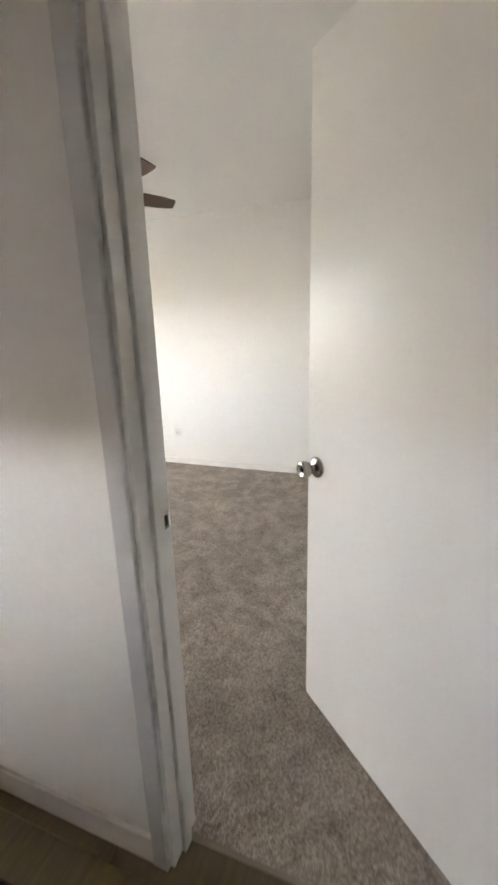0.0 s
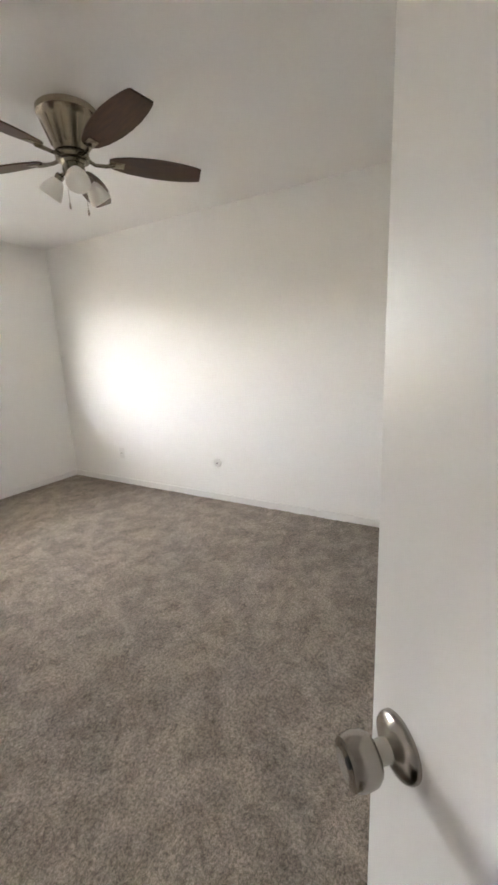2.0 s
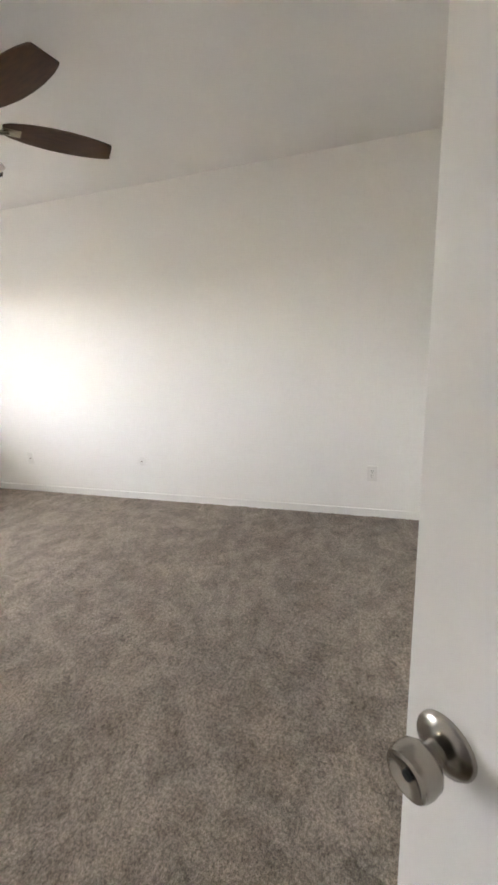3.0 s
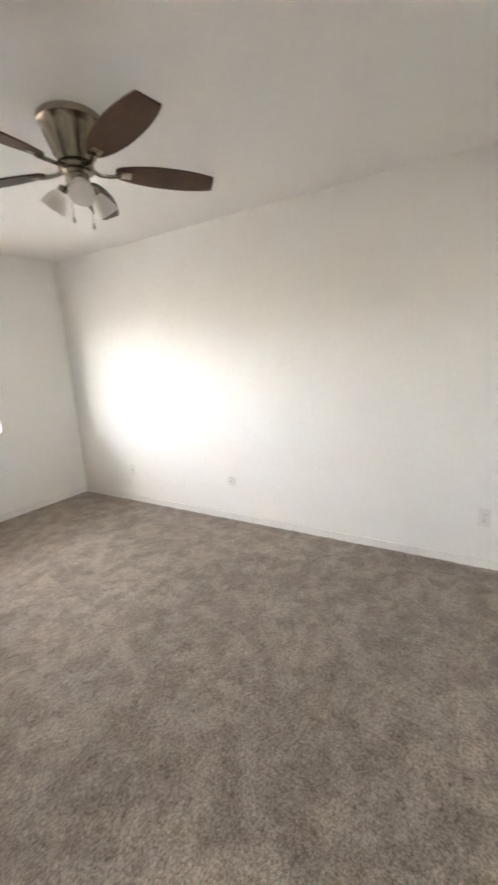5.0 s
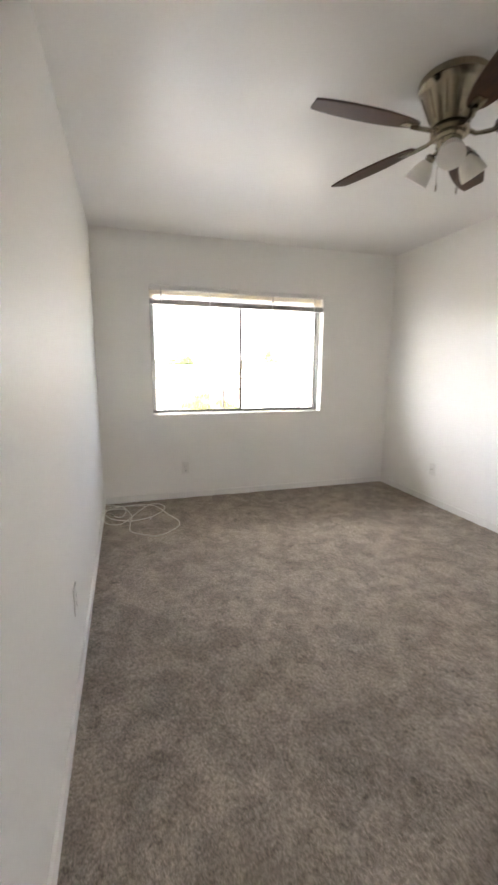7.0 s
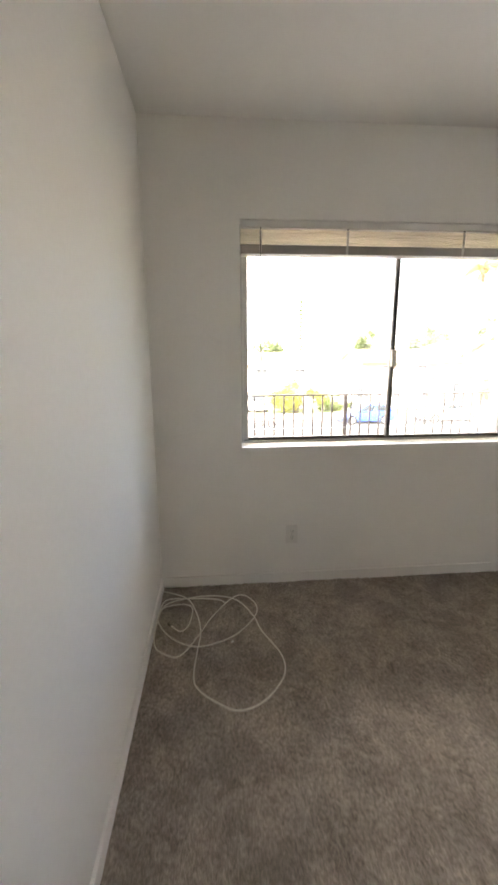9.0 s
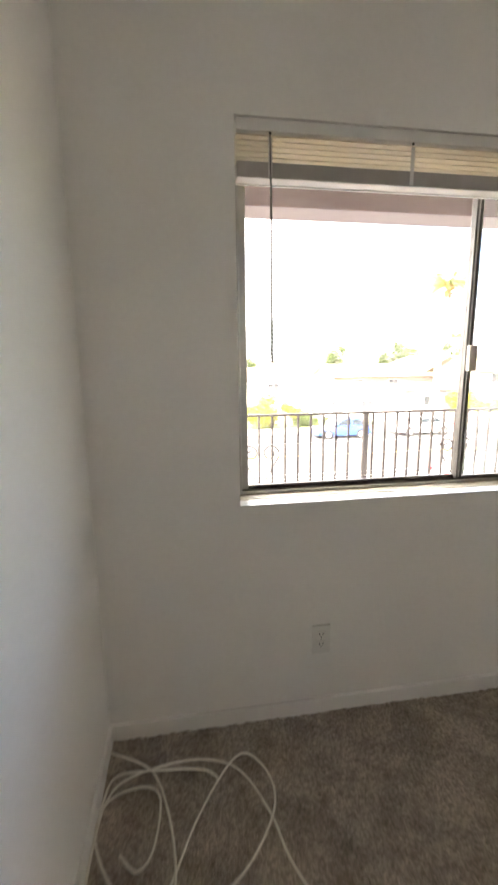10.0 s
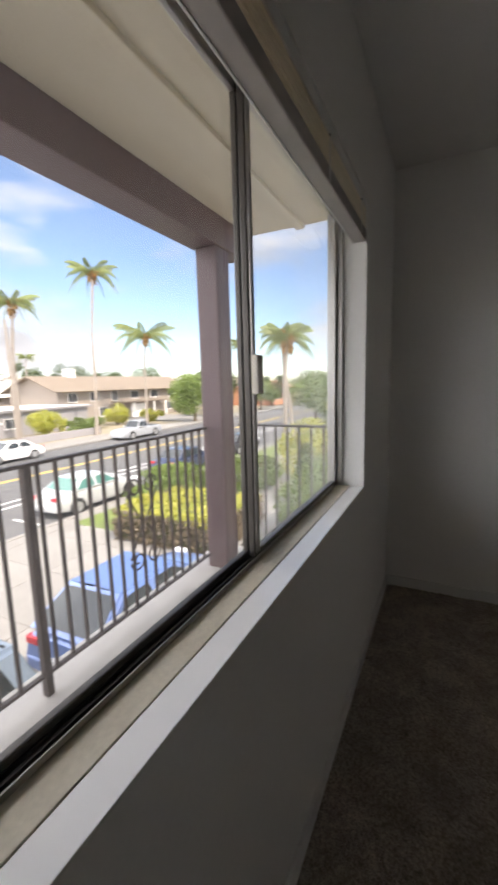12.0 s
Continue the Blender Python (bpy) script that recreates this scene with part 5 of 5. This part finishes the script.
def gable_house(label, x0, x1, y0, y1, eave, ridge, wall, roof, windows, along="y", over=0.45):
    """Gable roof with its ridge along y (the gable end faces the street) or along x."""
    t = thing("house", label, "house", Matrix.Translation((0, 0, ZG)))
    bm = boxed(x0, x1, y0, y1, 0, eave)
    part("wall", bm, M[wall], t)
    bm = bmesh.new()
    if along == "y":
        xm = (x0 + x1) / 2
        prof = [(x0, eave), (x1, eave), (xm, ridge - 0.12)]
        for yy in (y0, y1 - 0.2):
            a = [bm.verts.new((x, yy, z)) for x, z in prof]
            b = [bm.verts.new((x, yy + 0.2, z)) for x, z in prof]
            bm.faces.new(a), bm.faces.new(b)
            for i in range(3):
                bm.faces.new((a[i], a[(i + 1) % 3], b[(i + 1) % 3], b[i]))
        part("gable", bm, M[wall], t)
        sl = (ridge - eave) / (xm - x0)
        for s in (-1, 1):
            bm = bmesh.new()
            xe = xm + s * ((x1 - x0) / 2 + over)
            ze = eave - sl * over
            q = [(xm, y0 - over, ridge), (xe, y0 - over, ze), (xe, y1 + over, ze), (xm, y1 + over, ridge)]
            a = [bm.verts.new(p) for p in q]
            b = [bm.verts.new((p[0], p[1], p[2] - 0.14)) for p in q]
            bm.faces.new(a), bm.faces.new(b)
            for i in range(4):
                bm.faces.new((a[i], a[(i + 1) % 4], b[(i + 1) % 4], b[i]))
            r = part("roof_slope", bm, M[roof], t)
            bm = bmesh.new()
            p, qq = Vector((xm, y0 - over - 0.03, ridge - 0.08)), Vector((xe, y0 - over - 0.03, ze - 0.08))
            tube(bm, [p, qq], 0.10, 4)
            part("barge_board", bm, M["house_white"], r)
    else:
        ym = (y0 + y1) / 2
        prof = [(y0, eave), (y1, eave), (ym, ridge - 0.12)]
        for xx in (x0, x1 - 0.2):
            a = [bm.verts.new((xx, y, z)) for y, z in prof]
            b = [bm.verts.new((xx + 0.2, y, z)) for y, z in prof]
            bm.faces.new(a), bm.faces.new(b)
            for i in range(3):
                bm.faces.new((a[i], a[(i + 1) % 3], b[(i + 1) % 3], b[i]))
        part("gable", bm, M[wall], t)
        sl = (ridge - eave) / (ym - y0)
        for s in (-1, 1):
            bm = bmesh.new()
            ye = ym + s * ((y1 - y0) / 2 + over)
            ze = eave - sl * over
            q = [(x0 - over, ym, ridge), (x0 - over, ye, ze), (x1 + over, ye, ze), (x1 + over, ym, ridge)]
            a = [bm.verts.new(p) for p in q]
            b = [bm.verts.new((p[0], p[1], p[2] - 0.16)) for p in q]
            bm.faces.new(a), bm.faces.new(b)
            for i in range(4):
                bm.faces.new((a[i], a[(i + 1) % 4], b[(i + 1) % 4], b[i]))
            r = part("roof_slope", bm, M[roof], t)
            if s < 0:
                part("gutter", boxed(x0 - over, x1 + over, ye - 0.10, ye - 0.005, ze - 0.16, ze - 0.02, 0.02), M["twig"], r)
    for x, z, w, h in windows:
        house_window(t, x, y0, z, w, h)
    return t


gable_house("low white bungalow with a shallow tan gable roof", 12.9, 22.4, 36.0, 46.0, 2.35, 3.85, "house_white", "roof_tan", [(20.9, 1.05, 0.7, 1.1), (17.6, 1.1, 1.3, 1.0), (14.6, 1.1, 1.2, 1.0)])
b = gable_house("two-storey beige apartment house with a tan hipped roof", 38.0, 68.0, 47.0, 57.0, 5.0, 6.9, "house_beige", "roof_tan",
                [(40.5, 3.2, 1.4, 1.2), (44.5, 3.2, 1.6, 1.2), (48.5, 3.0, 1.2, 1.5), (53.0, 3.2, 1.8, 1.2), (58.0, 3.2, 1.8, 1.2), (63.0, 3.2, 1.6, 1.2), (41.0, 0.8, 1.8, 1.3), (46.0, 0.8, 1.6, 1.3), (62.0, 0.8, 1.8, 1.3)], "x", 0.9)
part("garage_door", boxed(52.0, 56.0, 46.93, 46.99, 0.02, 2.2), M["house_white"], b, "white garage door")
part("porch_roof", boxed(47.5, 60.0, 45.6, 46.99, 2.55, 2.75, 0.02), M["roof_tan"], b)
for x in (47.8, 51.5, 56.5, 59.7):
    part("porch_post", boxed(x - 0.1, x + 0.1, 45.7, 45.9, 0, 2.549), M["house_white"], b)
part("chimney", boxed(44.0, 45.2, 51.5, 52.7, 6.0, 8.0, 0.03), M["house_white"], b)


def flat_house(label, x0, x1, y0, y1, h, wall, windows, trim="house_white"):
    t = thing("house", label, "house", Matrix.Translation((0, 0, ZG)))
    part("wall", boxed(x0, x1, y0, y1, 0, h), M[wall], t)
    part("roof", boxed(x0 - 0.4, x1 + 0.4, y0 - 0.4, y1 + 0.4, h, h + 0.22, 0.02), M["roof_white"], t)
    part("fascia", boxed(x0 - 0.42, x1 + 0.42, y0 - 0.46, y0 - 0.401, h - 0.04, h + 0.22), M[trim], t)
    for x, z, w, hh in windows:
        house_window(t, x, y0, z, w, hh)
    return t


flat_house("low dark grey flat-roofed house", 25.0, 38.4, 42.0, 52.0, 2.75, "house_grey", [(28.0, 1.0, 1.4, 1.0), (33.5, 0.9, 1.2, 1.1)], "house_grey")
flat_house("pale low house up the street", -16.0, 2.0, 40.0, 50.0, 3.0, "house_white", [(-2.0, 1.0, 1.8, 1.1), (-7.0, 1.0, 1.8, 1.1), (-12.0, 1.0, 1.6, 1.1)])
gable_house("pale house with a broad white roof beyond", 24.0, 42.0, 62.0, 74.0, 4.2, 6.0, "house_beige", "roof_white", [(28.0, 2.2, 1.6, 1.2), (34.0, 2.2, 1.6, 1.2)], "x", 0.7)
gable_house("pale stucco house beyond the roofs", 3.0, 18.0, 56.0, 66.0, 4.0, 5.6, "house_white", "roof_tan", [(7.0, 2.0, 1.6, 1.2), (12.5, 2.0, 1.6, 1.2)], "x", 0.6)
gable_house("white house beyond the roofs", 46.0, 58.0, 78.0, 88.0, 6.0, 8.0, "house_white", "roof_white", [(49.0, 3.6, 1.4, 1.2), (54.0, 3.6, 1.4, 1.2)], "y", 0.5)
gable_house("tan house beyond the roofs", 62.0, 80.0, 80.0, 92.0, 5.2, 7.2, "house_beige", "roof_tan", [(66.0, 3.2, 1.6, 1.2), (74.0, 3.2, 1.6, 1.2)], "x", 0.6)
gable_house("beige house past the trees", 78.0, 96.0, 46.0, 58.0, 5.2, 7.0, "house_beige", "roof_tan", [(82.0, 3.2, 1.6, 1.2), (90.0, 3.2, 1.6, 1.2)], "x", 0.7)
gable_house("terracotta stucco house down the street", 84.0, 98.0, 35.0, 45.0, 3.8, 5.6, "terracotta", "roof_red", [(87.5, 1.4, 1.6, 1.2), (93.5, 1.4, 1.6, 1.2)], "x", 0.6)
flat_house("pale apartment block down the street", 84.0, 120.0, 62.0, 80.0, 7.0, "house_white", [(90.0, 4.2, 1.8, 1.2), (98.0, 4.2, 1.8, 1.2), (106.0, 4.2, 1.8, 1.2)])
for k, (hx, hy, hh) in enumerate(((-30, 60, 3.6), (-8, 75, 4.4), (30, 110, 6.2), (55, 120, 7.4), (5, 120, 6.0), (-40, 110, 6.4), (85, 130, 8.0), (110, 110, 7.6), (20, 150, 8.4), (60, 160, 9.0))):
    flat_house("pale stucco house far beyond the street", hx, hx + 14 + 2 * (k % 3), hy, hy + 10, hh, ("house_white", "house_beige")[k % 2], [(hx + 3, hh - 2.0, 1.6, 1.2), (hx + 9, hh - 2.0, 1.6, 1.2)])

bm = bmesh.new()
rr = random.Random(77)
for i in range(60):
    x = -160 + i * 8 + rr.uniform(-3, 3)
    y = 175 + rr.uniform(-10, 25)
    leaves(bm, (x, y, ZG + 4.5), (6 + rr.random() * 3, 4, 4.5 + rr.random() * 2.0), 170, 0.9, i)
tagged(part("far_trees", bm, M["leaf_dark"]), "hazy line of far green trees", "trees", "", "stuff")
bm = bmesh.new()
prev = None
for i in range(61):
    x = -900 + i * 36
    h = 8 + 12 * (0.5 + 0.5 * math.sin(i * 0.35)) + rr.uniform(0, 3)
    cur = [bm.verts.new((x, 820, ZG)), bm.verts.new((x, 900, ZG + h)), bm.verts.new((x, 1000, ZG))]
    if prev:
        bm.faces.new((prev[0], cur[0], cur[1], prev[1]))
        bm.faces.new((prev[1], cur[1], cur[2], prev[2]))
    prev = cur
structure("backdrop_hills", bm, M["soil"], "low dry hills on the horizon", "backdrop")


# low walls, pole and driveway across the street
structure("garden_wall", boxed(24.0, 33.5, 34.6, 34.9, ZG, ZG + 0.75, 0.02), M["house_grey"], "low grey rendered garden wall", "wall")
structure("driveway_far", boxed(18.0, 24.0, 33.0, 40.0, ZG, ZG + 0.06), M["concrete"], "pale concrete driveway across the street", "pavement")
structure("driveway_far_b", boxed(48.0, 58.0, 33.0, 46.9, ZG, ZG + 0.06), M["concrete"], "pale concrete driveway across the street", "pavement")
structure("lawn_far", boxed(5.0, 18.0, 33.0, 36.0, ZG, ZG + 0.08), M["grass"], "dry front lawn across the street", "lawn")


def utility_pole(at, h):
    t = thing("utility_pole", "weathered timber utility pole with climbing steps", "pole", Matrix.Translation(at))
    part("shaft", tube(bmesh.new(), [(0, 0, 0), (0, 0, h)], [0.16, 0.11], 10), M["bark"], t)
    for k in range(5):
        z = h - 0.8 - 0.9 * k
        part("step", tube(bmesh.new(), [(-0.5 if k % 2 else -0.12, 0, z), (0.12 if k % 2 else 0.5, 0, z)], 0.02, 5), M["iron"], t)


utility_pole((24.6, 36.0, ZG), 11.5)
